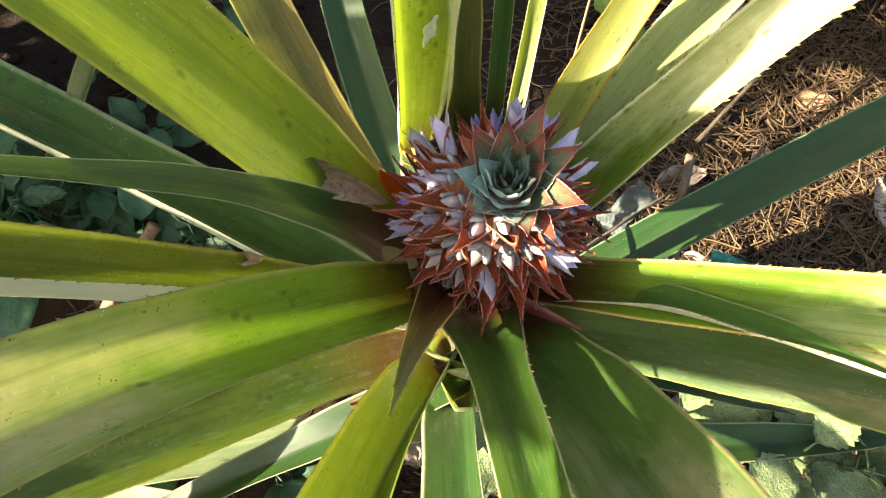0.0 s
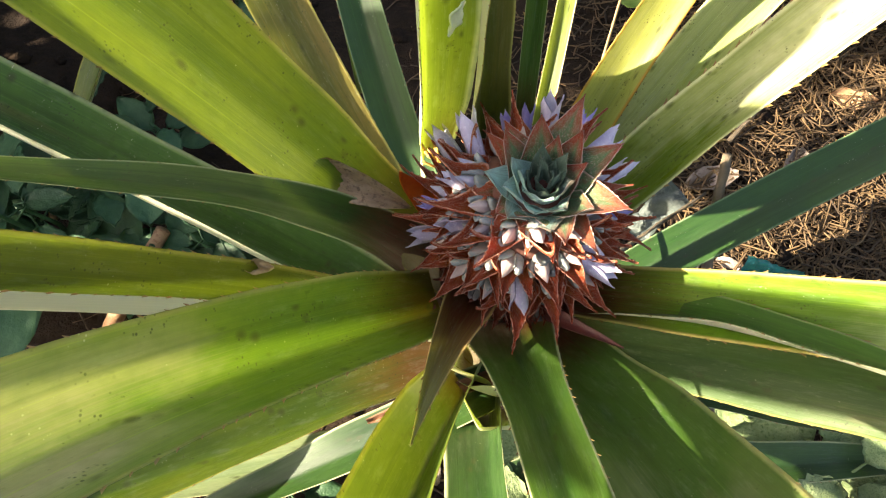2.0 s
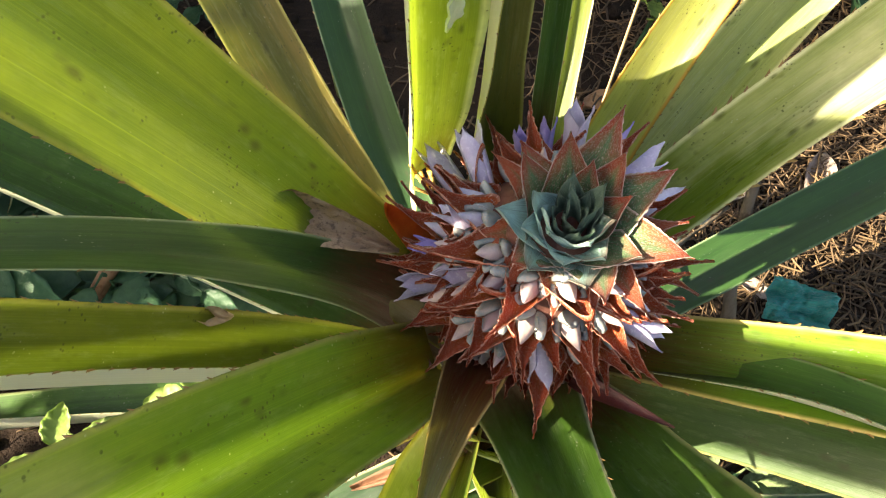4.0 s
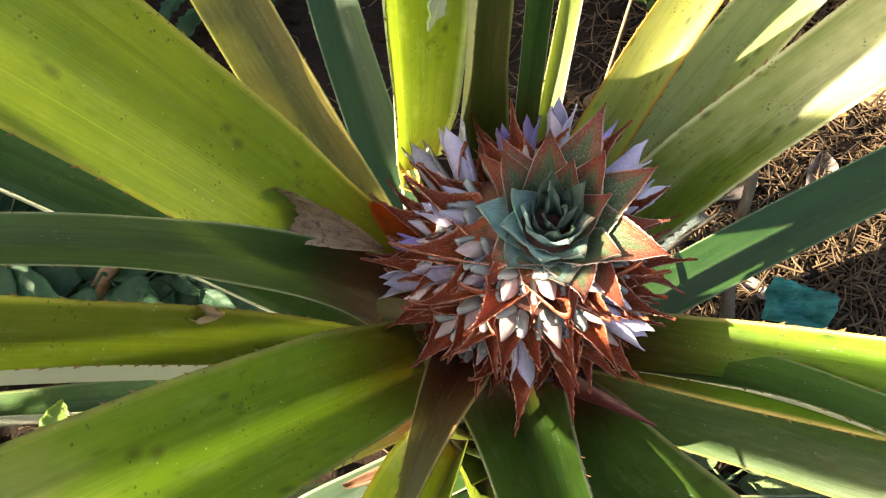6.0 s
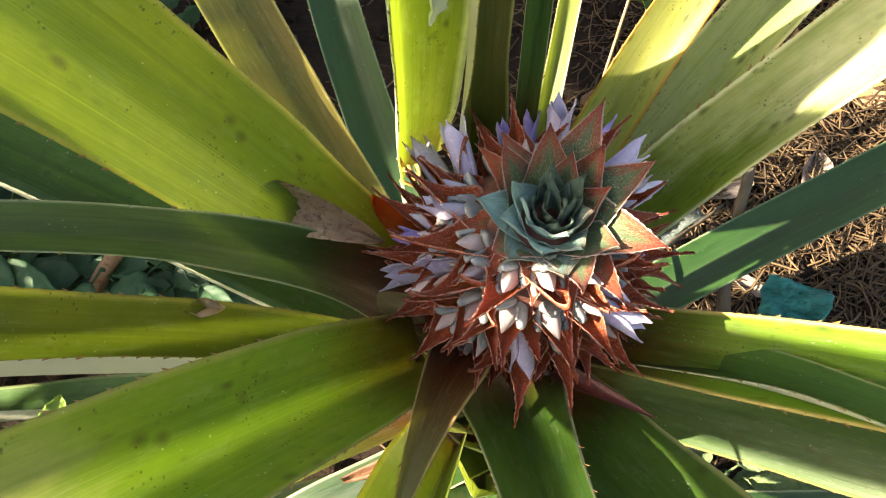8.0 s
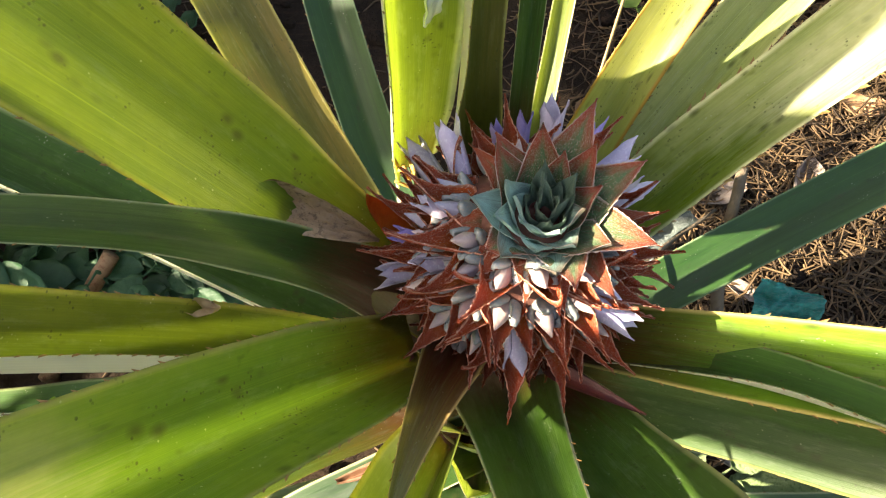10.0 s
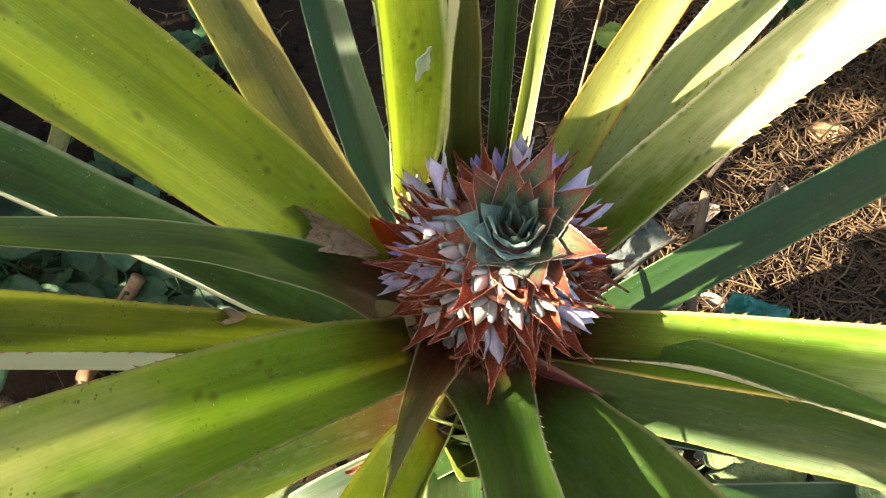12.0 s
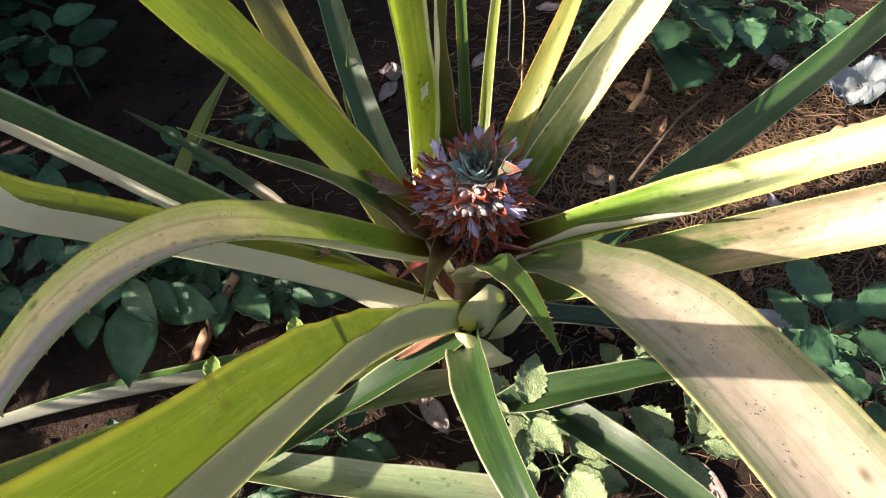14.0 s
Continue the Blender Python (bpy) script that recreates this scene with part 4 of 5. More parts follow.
flower((0.0160, 0.1840, 0.2920), (0.0180, 0.1780, 0.282), 0.0054, PETAL_DARK)
flower((0.0240, 0.1890, 0.2920), (0.0240, 0.1790, 0.284), 0.0054, PETAL_DARK)

CROWN = Vector((0.0320, 0.1535, 0.283)) - HOME


def crown_blade(face, back, turn, r0, mid, tip, width, hug, seed, label, belly=0.34, sharp=1.15, low=0.0, teeth=0.00032):
    """A broad toothed crown leaf: its midrib bends from the axis over mid to tip, both (radius, height); it cups round the axis."""
    rnd = random.Random(seed)
    a0 = radians(turn)
    radial, tangent, up = Vector((math.cos(a0), math.sin(a0), 0)), Vector((-math.sin(a0), math.cos(a0), 0)), Vector((0, 0, 1))
    across = (-1, -0.95, -0.70, -0.35, 0, 0.35, 0.70, 0.95, 1)
    m, n = len(across), 34
    wag, tilt, recurve = rnd.uniform(-0.005, 0.005), rnd.uniform(-0.14, 0.14), rnd.uniform(-0.002, 0.0035)
    if teeth < 0.0002:
        wag, tilt, recurve = 0.4 * wag, 0.2 * tilt, 0.0
    edge = [[(teeth * rnd.uniform(0.3, 1.7) if (i + e) % 2 else 0.0) for i in range(n)] for e in (0, 1)]
    verts, uvs, faces, index = [], [], [], []
    for layer in (0, 1):
        for i in range(n):
            s = i / (n - 1)
            r = r0 * (1 - s) ** 2 + 2 * mid[0] * s * (1 - s) + tip[0] * s * s
            z = low * (1 - s) ** 2 + 2 * mid[1] * s * (1 - s) + tip[1] * s * s
            dr, dz = 2 * (mid[0] - r0) * (1 - s) + 2 * (tip[0] - mid[0]) * s, 2 * (mid[1] - low) * (1 - s) + 2 * (tip[1] - mid[1]) * s
            d = math.hypot(dr, dz) or 1
            nm = (up * dr - radial * dz) / d
            w = max(0.00025, width / 2 * (0.70 + 0.30 * math.sin(min(1, s / belly) * math.pi / 2)) * (1 - max(0, s - belly) / (1 - belly)) ** sharp)
            for q in across:
                jag = edge[q > 0][i] if abs(q) == 1 and 0.06 < s < 0.96 else 0
                x = min(1.3, w * abs(q) / hug)
                p = radial * r + up * z + nm * (hug * (1 - math.cos(x)) + tilt * w * q * s + 0.0006 * math.sin(s * 11 + seed) * q * abs(q) - recurve * max(0, s - 0.55) * 2.2 - layer * (0.0007 if abs(q) < 0.9 else 0.00012)) + tangent * (math.copysign(hug * math.sin(x) + jag, q) + wag * s * s)
                verts.append(CROWN + p)
                uvs.append((0.5 + q / 2, s))
    o = n * m
    for i in range(n - 1):
        for j in range(m - 1):
            a = i * m + j
            faces += [(a, a + 1, a + m + 1, a + m), (o + a, o + a + m, o + a + m + 1, o + a + 1)]
            index += [0, 1]
        for j in (0, m - 1):
            a = i * m + j
            faces.append((a, a + m, o + a + m, o + a))
            index.append(0)
    child("crown_leaf", link_mesh("crown_leaf", verts, faces, [face, back], True, index, uvs), head, label)


def build_crown():
    red = "red-tipped green crown leaf with scurfy teeth"
    i = 900
    # outer leaves that lie over the fruit: azimuth, tip radius, tip height, width
    for turn, r, z, w in ((184, 0.0335, 0.006, 0.0165), (137, 0.0340, 0.009, 0.0150), (208, 0.0250, 0.002, 0.0150), (232, 0.0270, 0.001, 0.0150), (-103, 0.0260, 0.004, 0.0165), (-78, 0.0285, 0.005, 0.0170), (-41, 0.0330, 0.011, 0.0165), (3, 0.0320, 0.010, 0.0165), (108, 0.0290, 0.012, 0.0150)):
        crown_blade(CROWN_OUT, CROWN_OUT, turn, 0.008, (0.017, 0.0105), (r, z), w, 0.0115, i, red, 0.26, 1.35)
        i += 1
    # spreading leaves of the bowl
    for turn, r, z, w in ((75, 0.0315, 0.027, 0.0235), (27, 0.0295, 0.022, 0.0230), (-19, 0.0310, 0.022, 0.0235), (128, 0.0265, 0.019, 0.0190), (-60, 0.0250, 0.014, 0.0180), (-130, 0.0215, 0.012, 0.0180)):
        crown_blade(CROWN_MID, CROWN_OUT, turn, 0.008, (0.0165, 0.0160), (r, z), w, 0.0135, i, "broad green crown leaf with scurfy red tip", 0.32, 1.25, 0.002)
        i += 1
    # the heart: nested pale leaves in front, taller green ones behind
    # sky light on the front leaves is partly put into the paler CROWN_IN
    for turn, r, z, w, hug, skin in ((186, 0.0215, 0.0190, 0.0190, 0.0125, CROWN_IN), (232, 0.0200, 0.0150, 0.0190, 0.0125, CROWN_TEAL), (276, 0.0200, 0.0145, 0.0180, 0.0125, CROWN_TEAL), (322, 0.0205, 0.0190, 0.0170, 0.0120, CROWN_MID), (140, 0.0200, 0.0260, 0.0170, 0.0120, CROWN_MID), (100, 0.0190, 0.0280, 0.0180, 0.0120, CROWN_MID), (48, 0.0185, 0.0255, 0.0180, 0.0120, CROWN_MID)):
        crown_blade(skin, CROWN_IN if 170 < turn < 240 else CROWN_TEAL, turn, 0.0075, (0.0130, 0.0105), (r, z), w, hug, i, "pale blue-green inner crown leaf", 0.42, 0.95, 0.003, 0.00012)
        i += 1
    for turn, r, z, w, skin in ((208, 0.0155, 0.0185, 0.0165, CROWN_IN), (254, 0.0145, 0.0165, 0.0160, CROWN_IN), (300, 0.0145, 0.0180, 0.0150, CROWN_TEAL), (165, 0.0120, 0.0260, 0.0150, CROWN_IN), (15, 0.0140, 0.0225, 0.0140, CROWN_MID), (75, 0.0125, 0.0255, 0.0140, CROWN_MID)):
        crown_blade(skin, CROWN_IN if 150 < turn < 310 else CROWN_TEAL, turn, 0.0062, (0.0100, 0.0120), (r, z), w, 0.0092, i, "pale blue-green inner crown leaf", 0.46, 1.05, 0.004, 0.0)
        i += 1
    for turn, r, z, w, skin in ((190, 0.0095, 0.0215, 0.0125, CROWN_IN), (232, 0.0098, 0.0190, 0.0125, CROWN_IN), (280, 0.0095, 0.0190, 0.0115, CROWN_IN), (340, 0.0095, 0.0205, 0.0105, CROWN_TEAL), (45, 0.0090, 0.0235, 0.0105, CROWN_CORE), (105, 0.0085, 0.0255, 0.0105, CROWN_CORE)):
        crown_blade(skin, skin, turn, 0.0046, (0.0072, 0.0135), (r, z), w, 0.0064, i, "pale blue-green inner crown leaf", 0.50, 1.05, 0.005, 0.0)
        i += 1
    for turn, r, z in ((20, 0.0030, 0.0215), (80, 0.0036, 0.0235), (140, 0.0024, 0.0230), (200, 0.0022, 0.0200), (260, 0.0026, 0.0185), (320, 0.0034, 0.0195)):
        crown_blade(CROWN_CORE, CROWN_CORE, turn, 0.0018, (0.0030, 0.0130), (r, z), 0.0062, 0.0032, i, "small dark inner crown leaf", 0.45, 0.9, 0.004)
        i += 1
    for k in range(7):
        crown_blade(CROWN_CORE, CROWN_CORE, 18 + k * 51.4, 0.0030, (0.0056, 0.0105), (0.0062, 0.0195), 0.0085, 0.0046, i, "small dark inner crown leaf", 0.45, 1.0, 0.002, 0.0)
        i += 1


build_crown()


# small orange leaf and spent stamens beside the head
def build_head_extras():
    up = Vector((0, 0, 1))
    for at, d, long, wide in (((-0.0140, 0.1655, 0.2430), (-0.62, 0.20, 0.76), 0.030, 0.0135), ((-0.0120, 0.1680, 0.2400), (-0.30, 0.35, 0.85), 0.018, 0.008)):
        child("inner_leaf", scale_leaf("inner_leaf", ORANGE, Vector(at) - HOME, d, Vector((-0.2, 0, 1)), long, wide, 0.3, 40, 0.5, 0.3, 12), plant, "small bright orange inner leaf")
    for at, d in (((0.040, 0.121, 0.247), (0.86, -0.46, 0.30)), ((-0.008, 0.128, 0.222), (-0.75, -0.55, -0.1))):
        child("inner_leaf", scale_leaf("inner_leaf", DARK_RED, Vector(at) - HOME, d, up, 0.034, 0.0075, 0.10, 41, 0.5, 0.2, 12), plant, "thin dark red inner leaf")
    rnd = random.Random(3)
    verts, faces = [], []
    for q in range(9):
        a = rnd.uniform(0, math.tau)
        p = Vector((-0.0145, 0.186, 0.248)) - HOME + Vector((rnd.uniform(-0.003, 0.003), rnd.uniform(-0.003, 0.003), 0))
        d = Vector((-0.5 + 0.5 * math.cos(a), 0.1 + 0.5 * math.sin(a), 1)).normalized()
        x = d.orthogonal().normalized() * 0.0006
        y = d.cross(x)
        k = len(verts)
        verts += [p + x, p + y, p - x, p - y] + [p + d * 0.008 + 1.3 * v for v in (x, y, -x, -y)]
        faces += [(k + e, k + (e + 1) % 4, k + 4 + (e + 1) % 4, k + 4 + e) for e in range(4)] + [(k + 4, k + 5, k + 6, k + 7)]
    child("stamen_tuft", link_mesh("stamen_tuft", verts, faces, [STAMEN]), head, "spent orange-yellow stamen tuft")


build_head_extras()


def sheet_mesh(name, mat, centre, along, across, length, width, curl, ripple, seed, outline=None, n=18, m=11, thick=0.0008):
    """A thin curled sheet (dry leaf, scrap): outline(s) gives its half width along it, 0..1."""
    rnd = random.Random(seed)
    t, s = Vector(along).normalized(), Vector(across)
    s = (s - t * s.dot(t)).normalized()
    up = s.cross(t) if s.cross(t).z > 0 else t.cross(s)
    o1, o2 = rnd.uniform(0, 50), rnd.uniform(0, 50)
    verts, faces = [], []
    for layer in (0, 1):
        for i in range(n):
            k = i / (n - 1)
            w = width / 2 * (outline(k) if outline else 1)
            for j in range(m):
                q = j / (m - 1) * 2 - 1
                h = curl * width * (q * q - 0.3) + ripple * noise.noise(Vector((k * 3 + o1, q * 1.5 + o2, 0))) + 0.4 * ripple * noise.noise(Vector((k * 9 + o1, q * 5, 4)))
                edge = 1 + (0.05 * noise.noise(Vector((k * 14 + o2, q * 3, 9))) if abs(q) == 1 else 0)
                verts.append(Vector(centre) + t * (k - 0.5) * length + s * w * q * edge + up * (h - layer * thick))
    L = n * m
    for i in range(n - 1):
        for j in range(m - 1):
            a = i * m + j
            faces.append((a, a + 1, a + m + 1, a + m))
            faces.append((L + a, L + a + m, L + a + m + 1, L + a + 1))
        for j in (0, m - 1):
            a = i * m + j
            faces.append((a, a + m, L + a + m, L + a))
    for i in (0, n - 1):
        for j in range(m - 1):
            a = i * m + j
            faces.append((a, a + 1, L + a + 1, L + a))
    return link_mesh(name, verts, faces, [mat])


def oval(k):
    return math.sin(math.pi * min(1, max(0, 0.03 + 0.94 * k))) ** 0.75


def dead_outline(k):
    """Rounded at one end and drawn out to a point at the other."""
    return min(1, math.sqrt(max(0, k) * 7 + 0.01)) * max(0.04, 1 - k**2.2) ** 0.8


def thing_sheet(name, label, category, *args, **kw):
    return tagged(new(name, sheet_mesh(name, *args, **kw)), label, category)


thing_sheet("dry_leaf", "curled grey-brown dry leaf caught among the leaves", "dry leaf", CURLED, (-0.0385, 0.1545, 0.275), (1, -0.16, -0.26), (0.10, 0.9, 0.42), 0.042, 0.0150, 0.60, 0.0060, 8, dead_outline, n=40, m=19)
thing_sheet("dry_petal", "shrivelled tan flower scrap on an olive leaf", "plant debris", PALE_TAN, (-0.096, 0.140, 0.211), (1, 0.1, 0.1), (0, 1, 0.3), 0.014, 0.008, 0.7, 0.004, 2, oval)
thing_sheet("silk_patch", "torn whitish patch of spider silk on a leaf", "spider silk", SILK, (-0.0060, 0.2055, 0.3180), (0.46, 0.89, 0), (0.1, -0.1, 1), 0.0085, 0.012, 0.0, 0.0010, 3, None)

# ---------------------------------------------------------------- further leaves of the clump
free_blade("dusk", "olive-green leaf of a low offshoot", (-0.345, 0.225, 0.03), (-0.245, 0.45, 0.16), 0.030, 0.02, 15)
free_blade("teal", "thin grey-green drooping leaf tip", (-0.16, 0.25, 0.12), (-0.40, 0.42, 0.11), 0.013, 0.01, 20)
free_blade("green", "thin old leaf, half dry", (-0.10, 0.22, 0.09), (-0.26, 0.34, 0.03), 0.012, 0.01, 0)
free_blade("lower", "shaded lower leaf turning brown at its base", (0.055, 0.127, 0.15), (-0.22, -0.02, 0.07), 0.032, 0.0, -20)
thing_sheet("dry_leaf", "rust-brown withered strip along a shaded leaf", "dry leaf", RUST, (0.004, 0.106, 0.141), (0.105, 0.046, 0.03), (0.4, -1, 0.4), 0.11, 0.009, 0.25, 0.003, 4, oval)

# ---------------------------------------------------------------- weeds
def leaf_mesh(name, mat, length, width, seed, teeth=0, vein=0.0012, cup=0.22, droop=0.25, n=17, m=9):
    """A broad weed leaf along +x with a folded midrib, raised quilting and a toothed or smooth margin."""
    rnd = random.Random(seed)
    off = rnd.uniform(0, 90)
    verts, faces = [], []
    for layer in (0, 1):
        for i in range(n):
            k = i / (n - 1)
            w = width / 2 * (math.sin(math.pi * k**0.82) ** 0.8 if 0 < k < 1 else 0.02)
            if teeth and 0 < k < 1:
                w *= 1 + 0.09 * (1 if i % 2 else -1)
            for j in range(m):
                q = j / (m - 1) * 2 - 1
                h = cup * width * 0.5 * abs(q) ** 1.3 - droop * length * k * k
                h += vein * math.sin((k * 9 - abs(q) * 2.2) * math.pi) * abs(q) + 0.05 * width * noise.noise(Vector((k * 3 + off, q * 2, 1)))
                verts.append((length * (k + 0.05 * abs(q) * (1 - k)), w * q, h - layer * 0.0006))
    L = n * m
    for i in range(n - 1):
        for j in range(m - 1):
            a = i * m + j
            faces.append((a, a + m, a + m + 1, a + 1))
            faces.append((L + a, L + a + 1, L + a + m + 1, L + a + m))
        for j in (0, m - 1):
            a = i * m + j
            faces.append((a, a + m, L + a + m, L + a))
    return link_mesh(name, verts, faces, [mat])


def twig_mesh(name, mat, pts, r0, r1, sides=7, rough=0.0):
    pts = [Vector(p) for p in pts]
    fine = []
    for a, b in zip(pts, pts[1:]):
        fine += [a.lerp(b, q / 4) for q in range(4)]
    fine.append(pts[-1])
    verts, faces = [], []
    for i, p in enumerate(fine):
        d = (fine[min(i + 1, len(fine) - 1)] - fine[max(i - 1, 0)]).normalized()
        x = d.orthogonal().normalized()
        y = d.cross(x)
        r = r0 + (r1 - r0) * i / (len(fine) - 1)
        for j in range(sides):
            a = j / sides * math.tau
            rr = r * (1 + rough * noise.noise(Vector((i * 0.7, j * 1.3, r0 * 900))))
            verts.append(p + (x * math.cos(a) + y * math.sin(a)) * rr)
    for i in range(len(fine) - 1):
        for j in range(sides):
            faces.append((i * sides + j, i * sides + (j + 1) % sides, (i + 1) * sides + (j + 1) % sides, (i + 1) * sides + j))
    faces += [tuple(range(sides))[::-1], tuple(range(len(verts) - sides, len(verts)))]
    return link_mesh(name, verts, faces, [mat])


def weed(label, mat, root, crown, leaves, size, ratio, seed, teeth=0, group="", spread=1.0, category="weed"):
    """A small weed: a stem from root to crown with leaves round it."""
    rnd = random.Random(seed)
    root, crown = Vector(root), Vector(crown)
    top = tagged(new("weed_plant"), label, category, group)
    top.location = root
    child("stem", twig_mesh("stem", WEED, [Vector((0, 0, -0.01)), (crown - root) * 0.5 + Vector((0.006, 0.004, 0)), crown - root], 0.0024, 0.0014), top)
    for i in range(leaves):
        k = 0.35 + 0.65 * (i + 1) / leaves
        p = (crown - root) * k
        a = i * 2.4 + rnd.uniform(-0.4, 0.4)
        el = rnd.uniform(0.05, 0.6) * spread
        length = size * rnd.uniform(0.7, 1.2) * (1.1 - 0.25 * k)
        stalk = length * 0.25
        d = Vector((math.cos(a) * math.cos(el), math.sin(a) * math.cos(el), math.sin(el)))
        m = Matrix.Translation(p + d * stalk) @ d.to_track_quat("X", "Z").to_matrix().to_4x4() @ Matrix.Rotation(rnd.uniform(-0.5, 0.5), 4, "X")
        lf = child("leaf", leaf_mesh("leaf", mat, length, length * ratio * rnd.uniform(0.85, 1.1), seed * 50 + i, teeth), top)
        lf.matrix_local = m
        child("leaf_stalk", twig_mesh("leaf_stalk", mat, [p, p + d * stalk * 1.15], 0.0010, 0.0007, 5), top)
    return top


# pale toothed herb in front and to the side
weed("pale green herb with thick scalloped leaves", SAGE, (0.245, 0.100, 0), (0.245, 0.098, 0.075), 9, 0.055, 0.72, 1, 1, "scalloped herbs", 0.8)
weed("pale green herb with thick scalloped leaves", SAGE, (0.290, 0.092, 0), (0.292, 0.094, 0.070), 8, 0.050, 0.72, 2, 1, "scalloped herbs", 0.8)
weed("pale green herb with thick scalloped leaves", SAGE, (0.090, 0.020, 0), (0.096, 0.022, 0.045), 7, 0.060, 0.68, 3, 1, "scalloped herbs", 0.6)
weed("pale green herb with thick scalloped leaves", SAGE, (0.062, 0.064, 0), (0.064, 0.060, 0.065), 6, 0.048, 0.7, 4, 1, "scalloped herbs")
weed("low pale herb with scalloped leaves", SAGE, (0.000, -0.005, 0), (0.000, -0.002, 0.035), 6, 0.042, 0.7, 5, 1, "scalloped herbs")
weed("low pale herb with scalloped leaves", SAGE, (0.210, 0.045, 0), (0.215, 0.042, 0.035), 6, 0.045, 0.72, 6, 1, "scalloped herbs")
weed("low pale herb with scalloped leaves", SAGE, (0.170, 0.118, 0), (0.172, 0.120, 0.035), 5, 0.034, 0.7, 7, 1, "scalloped herbs")
# toothed shrub leaves
weed("shrubby weed with toothed dark leaves", WEED, (0.345, 0.140, 0), (0.350, 0.135, 0.085), 9, 0.068, 0.62, 8, 1, "toothed shrubs", 0.7)
weed("shrubby weed with toothed dark leaves", WEED, (0.390, 0.095, 0), (0.385, 0.090, 0.070), 8, 0.062, 0.62, 9, 1, "toothed shrubs", 0.7)
weed("shrubby weed with toothed dark leaves", WEED, (0.285, 0.560, 0), (0.270, 0.548, 0.135), 12, 0.085, 0.85, 10, 1, "toothed shrubs", 0.6)
weed("shrubby weed with toothed dark leaves", WEED, (0.350, 0.560, 0), (0.345, 0.540, 0.120), 12, 0.050, 0.72, 11, 1, "toothed shrubs", 0.6)
weed("shrubby weed with toothed dark leaves", WEED, (0.440, 0.560, 0), (0.440, 0.545, 0.100), 11, 0.050, 0.7, 12, 1, "toothed shrubs", 0.6)
weed("shrubby weed with toothed dark leaves", WEED, (0.170, 0.600, 0), (0.165, 0.580, 0.110), 9, 0.042, 0.72, 13, 1, "toothed shrubs", 0.6)
weed("small weed with round lime leaves", LIME, (0.122, 0.470, 0), (0.120, 0.455, 0.095), 5, 0.026, 0.8, 14, 0, "lime weeds", 0.6)
# smooth weeds on the shaded side
weed("shaded weed with smooth dark green leaves", WEED, (-0.415, 0.195, 0), (-0.420, 0.200, 0.100), 9, 0.055, 0.5, 15, 0, "smooth weeds", 0.7)
weed("shaded weed with smooth dark green leaves", WEED, (-0.335, 0.215, 0), (-0.338, 0.213, 0.085), 9, 0.058, 0.5, 16, 0, "smooth weeds", 0.7)
weed("shaded weed with smooth dark green leaves", WEED, (-0.490, 0.205, 0), (-0.492, 0.205, 0.080), 8, 0.052, 0.5, 17, 0, "smooth weeds", 0.7)
weed("shaded weed with smooth dark green leaves", WEED, (-0.285, 0.225, 0), (-0.285, 0.228, 0.050), 8, 0.044, 0.55, 18, 0, "smooth weeds", 0.7)
weed("shaded weed with smooth dark green leaves", WEED, (-0.205, 0.215, 0), (-0.205, 0.212, 0.055), 8, 0.042, 0.55, 19, 0, "smooth weeds", 0.7)
weed("shaded weed with smooth dark green leaves", WEED, (-0.275, 0.305, 0), (-0.275, 0.308, 0.060), 7, 0.042, 0.6, 20, 0, "smooth weeds", 0.7)
weed("shaded weed with smooth dark green leaves", WEED, (-0.300, 0.250, 0), (-0.298, 0.248, 0.060), 8, 0.045, 0.6, 21, 0, "smooth weeds", 0.7)
weed("small weed with bright lime leaves", LIME, (-0.150, 0.125, 0), (-0.150, 0.123, 0.095), 9, 0.028, 0.72, 22, 0, "lime weeds", 0.7)
weed("small weed with bright lime leaves", LIME, (-0.230, 0.085, 0), (-0.230, 0.084, 0.070), 7, 0.034, 0.6, 23, 0, "lime weeds", 0.7)
weed("dark leafy weed in deep shade", WEED, (-0.560, 0.575, 0), (-0.560, 0.575, 0.120), 10, 0.065, 0.65, 24, 0, "smooth weeds", 0.7)
weed("dark leafy weed in deep shade", WEED, (-0.610, 0.540, 0), (-0.612, 0.545, 0.100), 9, 0.060, 0.65, 25, 0, "smooth weeds", 0.7)

for q, (x, y, z, n, size, ratio) in enumerate(((-0.450, 0.270, 0.09, 9, 0.070, 0.52), (-0.400, 0.215, 0.08, 9, 0.066, 0.55), (-0.245, 0.205, 0.06, 8, 0.060, 0.55), (-0.185, 0.205, 0.06, 7, 0.050, 0.55), (-0.300, 0.010, 0.07, 8, 0.060, 0.55), (-0.250, 0.460, 0.06, 8, 0.050, 0.62),
                                               (-0.350, 0.400, 0.05, 7, 0.050, 0.6), (-0.510, 0.360, 0.10, 9, 0.070, 0.55), (-0.110, 0.050, 0.05, 7, 0.044, 0.6), (-0.340, 0.200, 0.11, 7, 0.085, 0.50), (-0.200, -0.010, 0.05, 8, 0.050, 0.6), (-0.560, 0.120, 0.09, 9, 0.070, 0.52))):
    weed("shaded weed with smooth dark green leaves", WEED, (x, y, 0), (x + 0.004, y - 0.003, z), n, size, ratio, 130 + q, 0, "smooth weeds", 0.7)

# ---------------------------------------------------------------- sticks, scraps and litter
def stick(label, pts, r0, r1, mat=WOOD, name="dead_stick"):
    return tagged(new(name, twig_mesh(name, mat, pts, r0, r1, 9, 0.35)), label, "stick")


